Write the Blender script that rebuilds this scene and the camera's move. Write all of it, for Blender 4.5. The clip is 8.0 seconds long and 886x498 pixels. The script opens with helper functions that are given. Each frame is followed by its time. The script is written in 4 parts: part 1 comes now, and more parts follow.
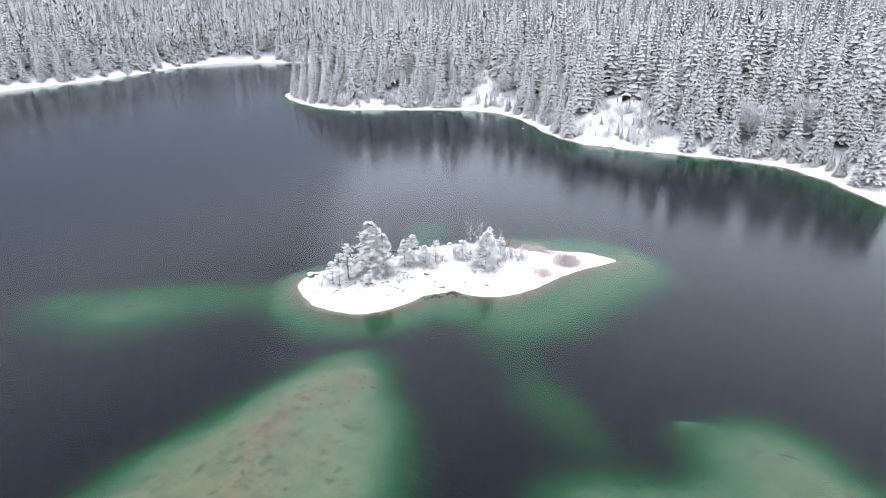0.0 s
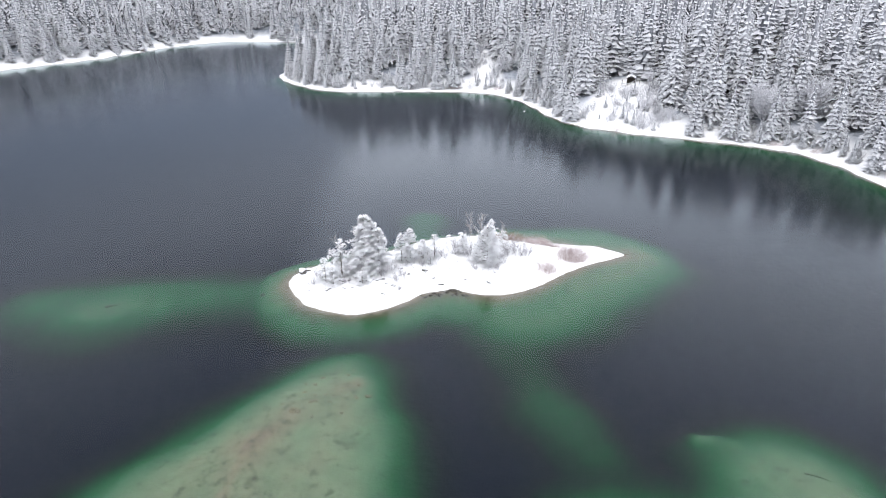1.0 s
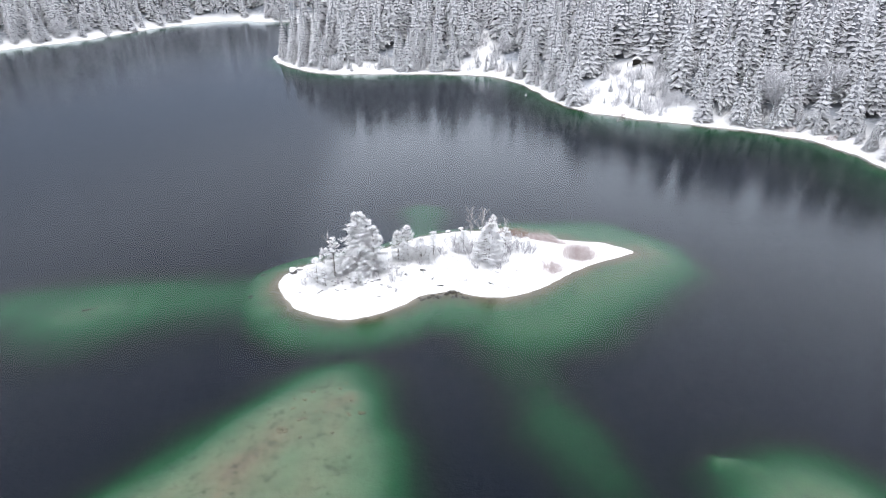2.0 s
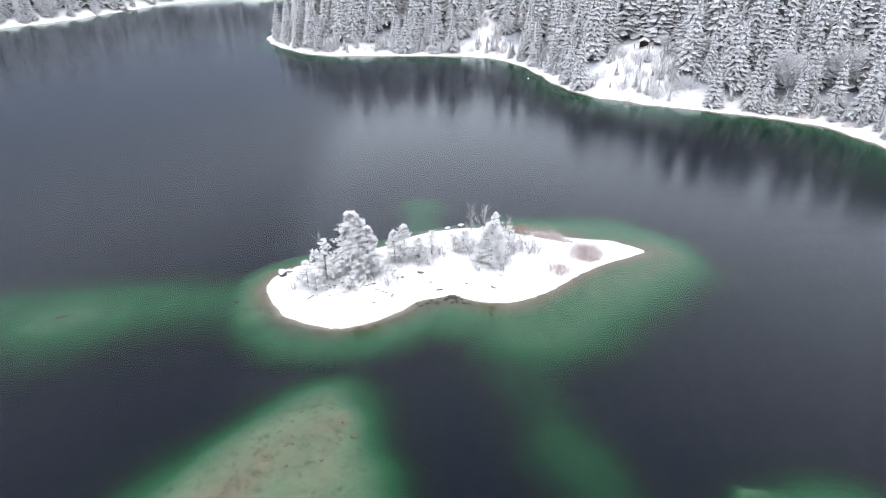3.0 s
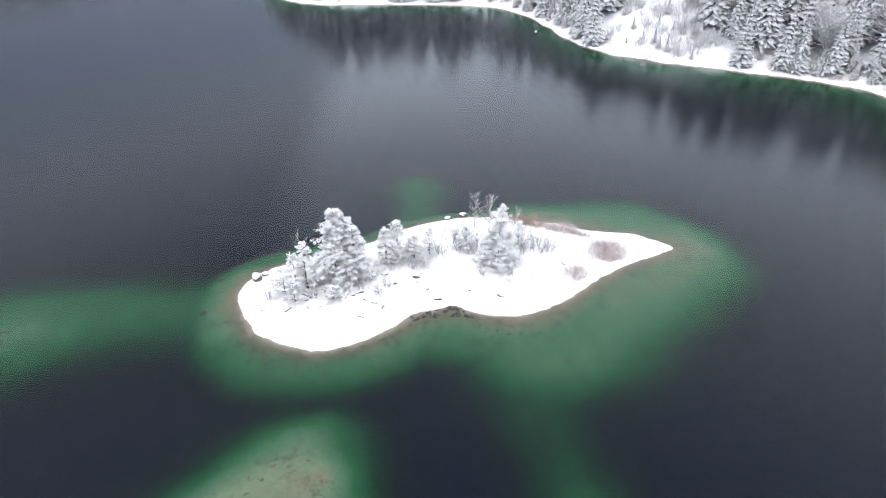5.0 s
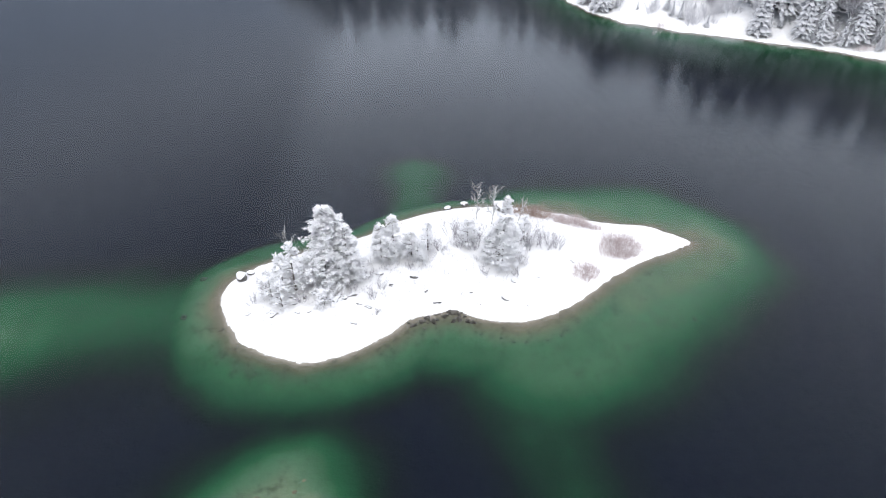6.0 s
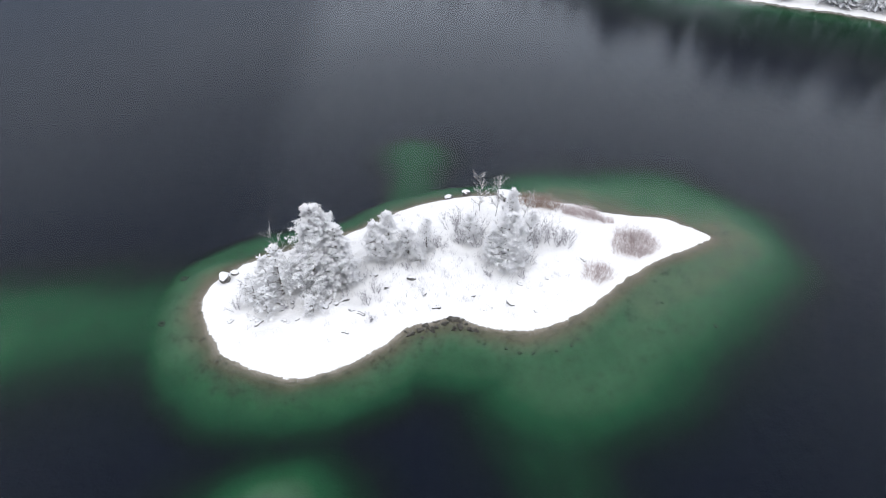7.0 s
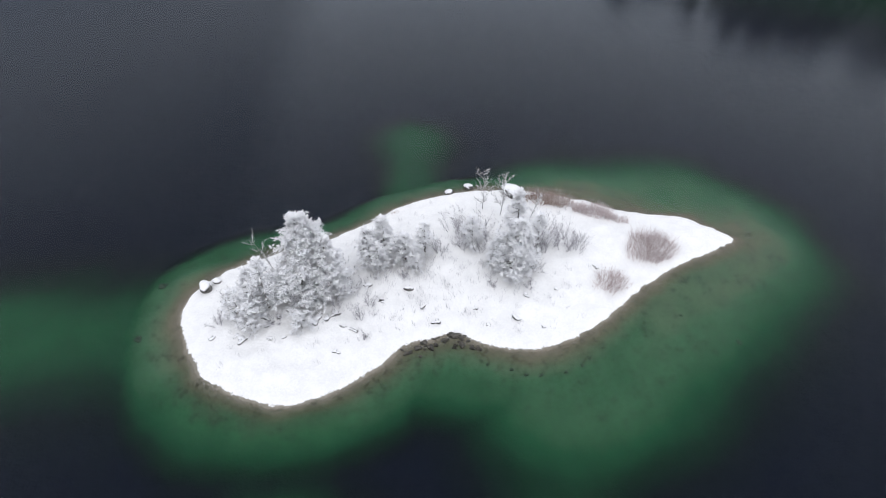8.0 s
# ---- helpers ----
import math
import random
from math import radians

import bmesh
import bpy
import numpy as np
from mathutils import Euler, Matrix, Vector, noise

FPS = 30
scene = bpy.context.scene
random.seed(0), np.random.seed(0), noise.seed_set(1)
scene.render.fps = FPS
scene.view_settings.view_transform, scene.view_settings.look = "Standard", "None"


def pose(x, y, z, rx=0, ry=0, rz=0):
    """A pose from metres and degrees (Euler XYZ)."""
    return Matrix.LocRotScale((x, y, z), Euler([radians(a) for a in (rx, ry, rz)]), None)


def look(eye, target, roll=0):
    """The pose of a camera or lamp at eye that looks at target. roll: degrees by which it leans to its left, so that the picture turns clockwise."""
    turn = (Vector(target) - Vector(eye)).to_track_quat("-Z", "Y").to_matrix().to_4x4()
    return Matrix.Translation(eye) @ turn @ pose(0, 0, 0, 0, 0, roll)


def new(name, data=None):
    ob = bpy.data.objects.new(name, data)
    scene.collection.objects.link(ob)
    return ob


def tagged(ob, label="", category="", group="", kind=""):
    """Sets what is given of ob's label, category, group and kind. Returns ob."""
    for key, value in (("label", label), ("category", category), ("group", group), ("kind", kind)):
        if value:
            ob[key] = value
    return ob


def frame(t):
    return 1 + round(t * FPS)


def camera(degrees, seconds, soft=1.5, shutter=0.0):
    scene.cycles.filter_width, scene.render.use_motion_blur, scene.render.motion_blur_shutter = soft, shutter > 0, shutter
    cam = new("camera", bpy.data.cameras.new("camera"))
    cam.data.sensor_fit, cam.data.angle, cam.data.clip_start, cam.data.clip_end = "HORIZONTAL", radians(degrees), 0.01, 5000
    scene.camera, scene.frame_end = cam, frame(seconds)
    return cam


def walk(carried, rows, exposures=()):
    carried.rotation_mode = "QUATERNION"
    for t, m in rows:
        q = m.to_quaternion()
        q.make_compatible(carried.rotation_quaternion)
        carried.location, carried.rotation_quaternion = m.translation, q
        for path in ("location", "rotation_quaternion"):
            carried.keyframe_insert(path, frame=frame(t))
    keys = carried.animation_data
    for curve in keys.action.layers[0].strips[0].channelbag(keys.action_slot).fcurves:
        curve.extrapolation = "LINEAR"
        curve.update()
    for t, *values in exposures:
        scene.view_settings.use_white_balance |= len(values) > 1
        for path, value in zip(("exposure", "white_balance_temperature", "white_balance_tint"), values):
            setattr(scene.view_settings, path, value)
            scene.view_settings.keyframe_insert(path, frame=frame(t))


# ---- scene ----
# ---- the camera: a drone that flies straight on at one height and tilts down ----
cam = camera(71.7, 8.0, soft=0.95)
PATH = [
    (0.0, pose(-3.77, -89.26, 44.58, 67.52, 0, -1.57)),
    (0.5, pose(-3.74, -86.28, 44.57, 66.59, 0, -1.65)),
    (1.0, pose(-3.69, -83.22, 44.57, 65.68, 0, -1.72)),
    (1.5, pose(-3.61, -80.08, 44.56, 64.79, 0, -1.78)),
    (2.0, pose(-3.52, -76.88, 44.55, 63.91, 0, -1.82)),
    (2.5, pose(-3.41, -73.61, 44.54, 63.02, 0, -1.85)),
    (3.0, pose(-3.28, -70.29, 44.53, 62.08, 0, -1.88)),
    (3.5, pose(-3.15, -66.91, 44.52, 61.06, 0, -1.89)),
    (4.0, pose(-3.00, -63.49, 44.52, 59.94, 0, -1.89)),
    (4.5, pose(-2.85, -60.03, 44.51, 58.67, 0, -1.88)),
    (5.0, pose(-2.70, -56.53, 44.50, 57.24, 0, -1.87)),
    (5.5, pose(-2.54, -53.00, 44.49, 55.63, 0, -1.85)),
    (6.0, pose(-2.38, -49.44, 44.48, 53.87, 0, -1.82)),
    (6.5, pose(-2.23, -45.86, 44.47, 51.97, 0, -1.79)),
    (7.0, pose(-2.08, -42.27, 44.46, 50.00, 0, -1.75)),
    (7.5, pose(-1.93, -38.67, 44.46, 48.03, 0, -1.71)),
    (8.0, pose(-1.80, -35.07, 44.45, 46.19, 0, -1.67)),
]
walk(cam, PATH, exposures=[(0.0, 0.57), (4.0, 0.60), (6.5, 0.31), (8.0, -0.08)])

# ---- world and light: a bright overcast winter day ----
SUN_EL, SUN_AZ = radians(62), radians(188)      # azimuth from +y towards +x
world = bpy.data.worlds.new("overcast_sky")
scene.world = world
world.use_nodes = True
wn, wl = world.node_tree.nodes, world.node_tree.links
sky = wn.new("ShaderNodeTexSky")
sky.sky_type, sky.sun_disc = "NISHITA", False
sky.sun_elevation, sky.sun_rotation = SUN_EL, SUN_AZ
sky.air_density, sky.dust_density, sky.ozone_density = 1.0, 4.0, 1.0
grey = wn.new("ShaderNodeHueSaturation")
grey.inputs["Saturation"].default_value = 0.30
wl.new(sky.outputs["Color"], grey.inputs["Color"])
cloud = wn.new("ShaderNodeMix")                # a closed, even cloud cover before the clear sky
cloud.data_type = "RGBA"
cloud.inputs[0].default_value = 0.80
cloud.inputs[7].default_value = (8.15, 8.5, 9.35, 1)
wl.new(grey.outputs["Color"], cloud.inputs[6])
wl.new(cloud.outputs[2], wn["Background"].inputs["Color"])
wn["Background"].inputs["Strength"].default_value = 0.15
sun_data = bpy.data.lights.new("sun", "SUN")
sun_data.energy, sun_data.angle, sun_data.color = 0.5, radians(60), (1.0, 0.97, 0.94)
sun = new("sun", sun_data)
sun.matrix_world = look((60 * math.sin(SUN_AZ), 60 * math.cos(SUN_AZ), 60 * math.tan(SUN_EL)), (0, 0, 0))


# ---- materials ----
class Nodes:
    """A node material in few words."""

    def __init__(self, name):
        self.m = bpy.data.materials.new(name)
        self.m.use_nodes = True
        self.n, self.l = self.m.node_tree.nodes, self.m.node_tree.links
        self.bsdf = self.n["Principled BSDF"]

    def add(self, kind, **sets):
        node = self.n.new(kind)
        for key, value in sets.items():
            node.inputs[key].default_value = value
        return node

    def link(self, a, b):
        self.l.new(a, b)

    def noise(self, scale, detail=4.0, rough=0.55, coords=None):
        node = self.add("ShaderNodeTexNoise", Scale=scale, Detail=detail, Roughness=rough)
        self.link(coords or self.position(), node.inputs["Vector"])
        return node.outputs["Fac"]

    def position(self):
        return self.add("ShaderNodeNewGeometry").outputs["Position"]

    def math(self, op, a, b=0.0, c=0.0):
        node = self.n.new("ShaderNodeMath")
        node.operation = op
        for k, v in enumerate((a, b, c)):
            if hasattr(v, "links"):
                self.link(v, node.inputs[k])
            else:
                node.inputs[k].default_value = v
        return node.outputs[0]

    def step(self, v, lo, hi, out_lo=0.0, out_hi=1.0):
        node = self.n.new("ShaderNodeMapRange")
        node.interpolation_type = "SMOOTHSTEP"
        self.link(v, node.inputs["Value"])
        for key, x in (("From Min", lo), ("From Max", hi), ("To Min", out_lo), ("To Max", out_hi)):
            node.inputs[key].default_value = x
        return node.outputs["Result"]

    def mix(self, fac, a, b):
        node = self.n.new("ShaderNodeMix")
        node.data_type = "RGBA"
        for sock, v in ((node.inputs[0], fac), (node.inputs[6], a), (node.inputs[7], b)):
            if hasattr(v, "links"):
                self.link(v, sock)
            elif sock == node.inputs[0]:
                sock.default_value = v
            else:
                sock.default_value = (*v, 1)
        return node.outputs[2]

    def ramp(self, fac, stops):
        node = self.n.new("ShaderNodeValToRGB")
        e = node.color_ramp.elements
        while len(e) < len(stops):
            e.new(0.5)
        for k, (p, c) in enumerate(stops):
            e[k].position, e[k].color = p, (*c, 1)
        self.link(fac, node.inputs["Fac"])
        return node.outputs["Color"]

    def bump(self, height, strength, distance):
        node = self.add("ShaderNodeBump", Strength=strength, Distance=distance)
        self.link(height, node.inputs["Height"])
        self.link(node.outputs["Normal"], self.bsdf.inputs["Normal"])

    def done(self, colour, rough=0.8, spec=0.3):
        sock = self.bsdf.inputs["Base Color"]
        if hasattr(colour, "links"):
            self.link(colour, sock)
        else:
            sock.default_value = (*colour, 1)
        self.bsdf.inputs["Roughness"].default_value = rough
        self.bsdf.inputs["Specular IOR Level"].default_value = spec
        return self.m


SNOW = (0.84, 0.84, 0.86)


def snow_material():
    k = Nodes("snow")
    a, b = k.noise(0.35, 5), k.noise(6.0, 6)
    col = k.mix(k.step(a, 0.35, 0.7), (0.80, 0.80, 0.83), (0.88, 0.88, 0.89))
    k.bump(k.math("ADD", k.math("MULTIPLY", a, 2.0), k.math("MULTIPLY", b, 0.35)), 0.6, 0.25)
    return k.done(col, 0.65, 0.2)


def foliage_material(name, needle, frost, bright, lo, hi, grain, patch):
    """Needles under snow: white where a spray faces up, dark below and where the snow has slid off.
    grain: size of the patches on a spray, in 1/m; patch: how strongly they break up the snow."""
    k = Nodes(name)
    geo = k.n.new("ShaderNodeNewGeometry")
    sep = k.n.new("ShaderNodeSeparateXYZ")
    k.link(geo.outputs["Normal"], sep.inputs[0])
    island = geo.outputs["Random Per Island"]
    n1, n2 = k.noise(grain, 3, 0.6), k.noise(0.13, 2)
    v = k.math("ADD", sep.outputs["Z"], k.math("MULTIPLY", k.math("SUBTRACT", n1, 0.5), patch))
    v = k.math("ADD", v, k.math("MULTIPLY", k.math("SUBTRACT", island, 0.5), 0.7))
    v = k.math("ADD", v, k.math("MULTIPLY", k.math("SUBTRACT", n2, 0.5), 0.5))
    cover = k.step(v, lo, hi)
    white = k.mix(k.step(n1, 0.3, 0.7), frost, bright)
    # needles: paler with rime on top, their undersides darkened below the base tone
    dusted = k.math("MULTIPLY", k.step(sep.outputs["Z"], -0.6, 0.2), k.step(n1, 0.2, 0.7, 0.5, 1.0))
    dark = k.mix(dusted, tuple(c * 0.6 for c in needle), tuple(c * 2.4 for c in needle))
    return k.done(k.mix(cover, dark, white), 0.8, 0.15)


def plain_material(name, dark, light, scale, rough=0.85, snow=None, bump=0.3):
    """A surface that wanders between two tones; snow: (lo, hi) of the upward tilt at which it lies."""
    k = Nodes(name)
    a, b = k.noise(scale, 6), k.noise(scale * 7, 4)
    col = k.mix(k.step(k.math("ADD", k.math("MULTIPLY", a, 0.7), k.math("MULTIPLY", b, 0.3)), 0.35, 0.65), dark, light)
    if snow:
        geo = k.n.new("ShaderNodeNewGeometry")
        sep = k.n.new("ShaderNodeSeparateXYZ")
        k.link(geo.outputs["Normal"], sep.inputs[0])
        v = k.math("ADD", sep.outputs["Z"], k.math("MULTIPLY", k.math("SUBTRACT", a, 0.5), 0.8))
        col = k.mix(k.step(v, *snow), col, SNOW)
    k.bump(b, bump, 0.05)
    return k.done(col, rough)


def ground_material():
    """Snow above the waterline; below it the bed, with the green water's absorption of light painted in by depth."""
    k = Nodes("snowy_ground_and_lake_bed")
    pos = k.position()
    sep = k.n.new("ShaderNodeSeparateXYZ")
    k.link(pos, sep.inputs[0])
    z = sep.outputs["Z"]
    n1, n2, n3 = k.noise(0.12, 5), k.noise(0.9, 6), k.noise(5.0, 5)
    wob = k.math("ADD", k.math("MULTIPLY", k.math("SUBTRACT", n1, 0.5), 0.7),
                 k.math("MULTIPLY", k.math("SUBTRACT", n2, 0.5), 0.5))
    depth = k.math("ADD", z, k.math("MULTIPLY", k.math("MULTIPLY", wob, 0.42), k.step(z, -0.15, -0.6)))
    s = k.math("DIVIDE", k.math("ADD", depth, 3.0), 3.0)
    # tones darken with depth: light lost in the water, put into the colour
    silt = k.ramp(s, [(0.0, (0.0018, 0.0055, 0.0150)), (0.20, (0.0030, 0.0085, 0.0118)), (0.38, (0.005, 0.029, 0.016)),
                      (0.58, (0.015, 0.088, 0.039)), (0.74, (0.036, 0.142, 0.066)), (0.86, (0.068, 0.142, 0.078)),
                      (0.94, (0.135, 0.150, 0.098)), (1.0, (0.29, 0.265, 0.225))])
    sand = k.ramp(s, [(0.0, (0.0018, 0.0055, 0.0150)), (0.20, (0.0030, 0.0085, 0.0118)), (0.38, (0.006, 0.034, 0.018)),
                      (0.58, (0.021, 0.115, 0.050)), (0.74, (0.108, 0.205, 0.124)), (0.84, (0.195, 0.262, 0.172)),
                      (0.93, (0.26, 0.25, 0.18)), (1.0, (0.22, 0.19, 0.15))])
    kind = k.n.new("ShaderNodeAttribute")
    kind.attribute_name = "sand"
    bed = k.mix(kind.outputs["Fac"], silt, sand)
    vein = k.math("ABSOLUTE", k.math("SUBTRACT", k.noise(0.33, 7, 0.62), 0.5))
    vein = k.math("MULTIPLY", k.step(vein, 0.016, 0.0), k.math("MULTIPLY", k.step(s, 0.70, 0.86), k.step(k.noise(0.11, 3), 0.42, 0.6)))
    bed = k.mix(k.math("MULTIPLY", vein, 0.6), bed, (0.07, 0.075, 0.05))
    weed = k.math("MULTIPLY", k.step(k.math("ADD", n2, k.math("MULTIPLY", n3, 0.35)), 0.76, 0.86), k.step(s, 0.55, 0.85))
    bed = k.mix(k.math("MULTIPLY", weed, 0.40), bed, (0.03, 0.04, 0.028))
    grain = k.mix(k.math("MULTIPLY", k.step(n3, 0.35, 0.75), k.step(s, 0.8, 0.95)), (1, 1, 1), (0.72, 0.70, 0.68))
    mottle = k.math("MULTIPLY", k.step(k.noise(0.45, 6, 0.65), 0.35, 0.70), k.step(s, 0.30, 0.55))
    fine = k.math("MULTIPLY", k.step(k.noise(2.2, 7, 0.7), 0.40, 0.66), k.step(s, 0.5, 0.75))
    grain = k.mix(k.math("MULTIPLY", fine, 0.5), grain, (0.62, 0.64, 0.58))
    grain = k.mix(k.math("MULTIPLY", mottle, 0.40), grain, (0.45, 0.50, 0.47))
    tone = k.n.new("ShaderNodeMix")
    tone.data_type, tone.blend_type = "RGBA", "MULTIPLY"
    tone.inputs[0].default_value = 1.0
    k.link(bed, tone.inputs[6])
    k.link(grain, tone.inputs[7])
    crust = k.math("ADD", k.math("MULTIPLY", n2, 0.55), k.math("MULTIPLY", n3, 0.45))
    white = k.mix(k.step(crust, 0.36, 0.60), (0.785, 0.78, 0.785), (0.845, 0.84, 0.84))
    # far slopes carry woods too distant to tell trees apart; the same tone darkens the forest floor
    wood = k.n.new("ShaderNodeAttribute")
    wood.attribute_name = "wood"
    # woods tone with the blue of distant haze mixed into it
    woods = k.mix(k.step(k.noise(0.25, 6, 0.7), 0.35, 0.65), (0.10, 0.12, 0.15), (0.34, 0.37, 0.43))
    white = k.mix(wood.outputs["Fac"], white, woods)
    edge = k.step(k.math("ADD", z, k.math("MULTIPLY", k.math("SUBTRACT", n3, 0.5), 0.25)), 0.06, 0.12)
    k.bump(k.math("ADD", n2, k.math("MULTIPLY", n3, 0.3)), 0.5, 0.3)
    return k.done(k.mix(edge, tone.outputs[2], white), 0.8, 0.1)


def water_material():
    """Clear lake water: mirror by Fresnel, otherwise seen through."""
    k = Nodes("lake_water")
    k.n.remove(k.bsdf)
    out = k.n["Material Output"]
    gloss = k.add("ShaderNodeBsdfGlossy", Roughness=0.165)
    gloss.distribution = "BECKMANN"
    gloss.inputs["Color"].default_value = (0.89, 0.945, 1.0, 1)
    clear = k.add("ShaderNodeBsdfTransparent")
    fres = k.add("ShaderNodeFresnel", IOR=1.333)
    mix = k.n.new("ShaderNodeMixShader")
    # a polarising filter takes away the weak mirror image where one looks down steeply
    k.link(k.math("MAXIMUM", k.math("MULTIPLY", k.math("SUBTRACT", fres.outputs[0], 0.016), 1.2), 0.0), mix.inputs[0])
    k.link(clear.outputs[0], mix.inputs[1])
    k.link(gloss.outputs[0], mix.inputs[2])
    k.link(mix.outputs[0], out.inputs["Surface"])
    return k.m


M_SNOW = snow_material()
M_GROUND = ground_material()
M_WATER = water_material()
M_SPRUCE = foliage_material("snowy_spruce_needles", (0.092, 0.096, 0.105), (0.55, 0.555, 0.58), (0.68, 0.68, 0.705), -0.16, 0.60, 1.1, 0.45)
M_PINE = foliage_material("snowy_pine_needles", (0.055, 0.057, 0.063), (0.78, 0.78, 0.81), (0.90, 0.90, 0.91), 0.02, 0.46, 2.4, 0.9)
M_BARK = plain_material("bark", (0.05, 0.045, 0.04), (0.16, 0.14, 0.125), 3.0, snow=(0.35, 0.8))
M_FROST = plain_material("frosted_twigs", (0.13, 0.12, 0.13), (0.52, 0.50, 0.54), 5.0, snow=(0.35, 0.9))
M_RIME = plain_material("rime_white_twigs", (0.34, 0.33, 0.35), (0.74, 0.74, 0.77), 5.0, snow=(0.3, 0.9))
M_DEAD = plain_material("dead_grey_wood", (0.17, 0.16, 0.155), (0.50, 0.49, 0.49), 4.0, snow=(0.2, 0.7))
M_RED = plain_material("red_brown_twigs", (0.34, 0.25, 0.24), (0.66, 0.58, 0.575), 5.0, snow=(0.25, 0.9))
M_REED = plain_material("dry_reeds", (0.19, 0.115, 0.085), (0.42, 0.31, 0.25), 5.0, snow=(0.3, 0.8))
M_ROCK = plain_material("dark_stone", (0.05, 0.048, 0.046), (0.20, 0.19, 0.18), 2.5, snow=(0.35, 0.75))
M_WETROCK = plain_material("wet_stone", (0.03, 0.03, 0.026), (0.11, 0.10, 0.085), 2.5, rough=0.4)
# stones under water: the water's green dimming is put into their colour
M_BEDROCK = plain_material("water_tinted_stone", (0.020, 0.045, 0.028), (0.05, 0.085, 0.055), 3.0, rough=0.7)
M_SANDROCK = plain_material("sandy_stone", (0.12, 0.125, 0.08), (0.24, 0.22, 0.15), 3.0, rough=0.8)
M_SUNKWOOD = plain_material("waterlogged_wood", (0.045, 0.075, 0.045), (0.08, 0.11, 0.07), 3.0, rough=0.8)
M_WOOD = plain_material("dark_weathered_boards", (0.03, 0.025, 0.02), (0.10, 0.085, 0.07), 4.0)


# ---- small tools ----
def mesh_of(name, v, f, material, smooth=False):
    """A mesh from arrays of points and triangles."""
    v, f = np.asarray(v, dtype=np.float32), np.asarray(f, dtype=np.int32)
    me = bpy.data.meshes.new(name)
    me.vertices.add(len(v))
    me.vertices.foreach_set("co", v.ravel())
    me.loops.add(f.size)
    me.loops.foreach_set("vertex_index", f.ravel())
    me.polygons.add(len(f))
    n = f.shape[1]
    me.polygons.foreach_set("loop_start", np.arange(0, f.size, n, dtype=np.int32))
    me.polygons.foreach_set("loop_total", np.full(len(f), n, dtype=np.int32))
    me.polygons.foreach_set("use_smooth", np.full(len(f), smooth, dtype=bool))
    me.update(calc_edges=True)
    me.materials.append(material)
    return me


def part(name, me, parent, label="", kind=""):
    ob = new(name, me)
    ob.parent = parent
    return tagged(ob, label, kind=kind)


def join(pieces):
    """Several (points, triangles) as one."""
    vs, fs, k = [], [], 0
    for v, f in pieces:
        vs.append(v)
        fs.append(f + k)
        k += len(v)
    return np.concatenate(vs), np.concatenate(fs)


def smooth01(x, lo, hi):
    x = np.clip((x - lo) / (hi - lo), 0, 1)
    return x * x * (3 - 2 * x)


def chaikin(points, rounds=2, closed=True):
    p = np.array(points, dtype=float)
    for _ in range(rounds):
        q = np.roll(p, -1, 0)
        p = np.stack([0.75 * p + 0.25 * q, 0.25 * p + 0.75 * q], 1).reshape(-1, 2)
    return p


def signed_distance(x, y, poly):
    """Metres from the outline, positive inside."""
    x, y = np.asarray(x, float), np.asarray(y, float)
    best = np.full(x.shape, 1e18)
    inside = np.zeros(x.shape, bool)
    for (ax, ay), (bx, by) in zip(poly, np.roll(poly, -1, 0)):
        dx, dy = bx - ax, by - ay
        t = np.clip(((x - ax) * dx + (y - ay) * dy) / (dx * dx + dy * dy + 1e-12), 0, 1)
        np.minimum(best, (x - ax - t * dx) ** 2 + (y - ay - t * dy) ** 2, out=best)
        if ay != by:
            inside ^= ((ay > y) != (by > y)) & (x < (bx - ax) * (y - ay) / (by - ay) + ax)
    return np.where(inside, 1, -1) * np.sqrt(best)


def lumps(x, y, size, seed):
    """Cheap smooth noise, about -1 to 1."""
    r = np.random.RandomState(seed)
    out = np.zeros(np.shape(x))
    for k in range(7):
        a, ph = r.uniform(0, 2 * np.pi), r.uniform(0, 2 * np.pi)
        w = 2 * np.pi / (size * r.uniform(0.6, 1.6))
        out += np.sin((x * np.cos(a) + y * np.sin(a)) * w + ph)
    return out / 3.0


# ---- the plan: outlines of the island and of the mainland ----
ISLAND = chaikin([(-25.2, 1.8), (-25.4, 4.6), (-24.3, 7.0), (-20.6, 9.6), (-15.5, 12.0), (-10.2, 13.9), (-6.1, 17.6), (-1.5, 20.0), (4.0, 20.9),
                  (9.0, 20.8), (13.0, 19.5), (16.8, 18.3), (19.5, 16.5), (26.0, 15.7), (28.4, 13.8), (30.9, 11.9), (29.5, 10.9), (23.0, 8.0), (19.5, 5.7),
                  (15.4, 2.0), (10.6, -1.3), (6.5, -2.3), (2.8, -1.2), (0.2, 0.3), (-1.6, -0.7), (-4.0, -0.9), (-6.2, -3.3), (-10.0, -6.0), (-14.5, -7.3),
                  (-18.8, -6.0), (-22.4, -3.4)])
MAINLAND = chaikin([(-2600, -300), (-700, -60), (-320, 90), (-240, 185), (-205, 246), (-186, 272), (-177, 303), (-168, 333), (-150, 362), (-132, 374),
                    (-104, 362), (-70, 368), (-46, 330), (-40, 280), (-58, 242), (-75, 220), (-66, 197), (-50, 177), (-36, 170.5), (-12, 171.5),
                    (12, 169.5), (26, 163), (34, 145), (37.5, 120), (47, 104), (62, 95), (84, 84), (95, 76), (99.5, 65), (100, 48), (103, 25),
                    (116, -20), (150, -90), (240, -180), (700, -320), (2600, -400), (2600, 2600), (-2600, 2600)])

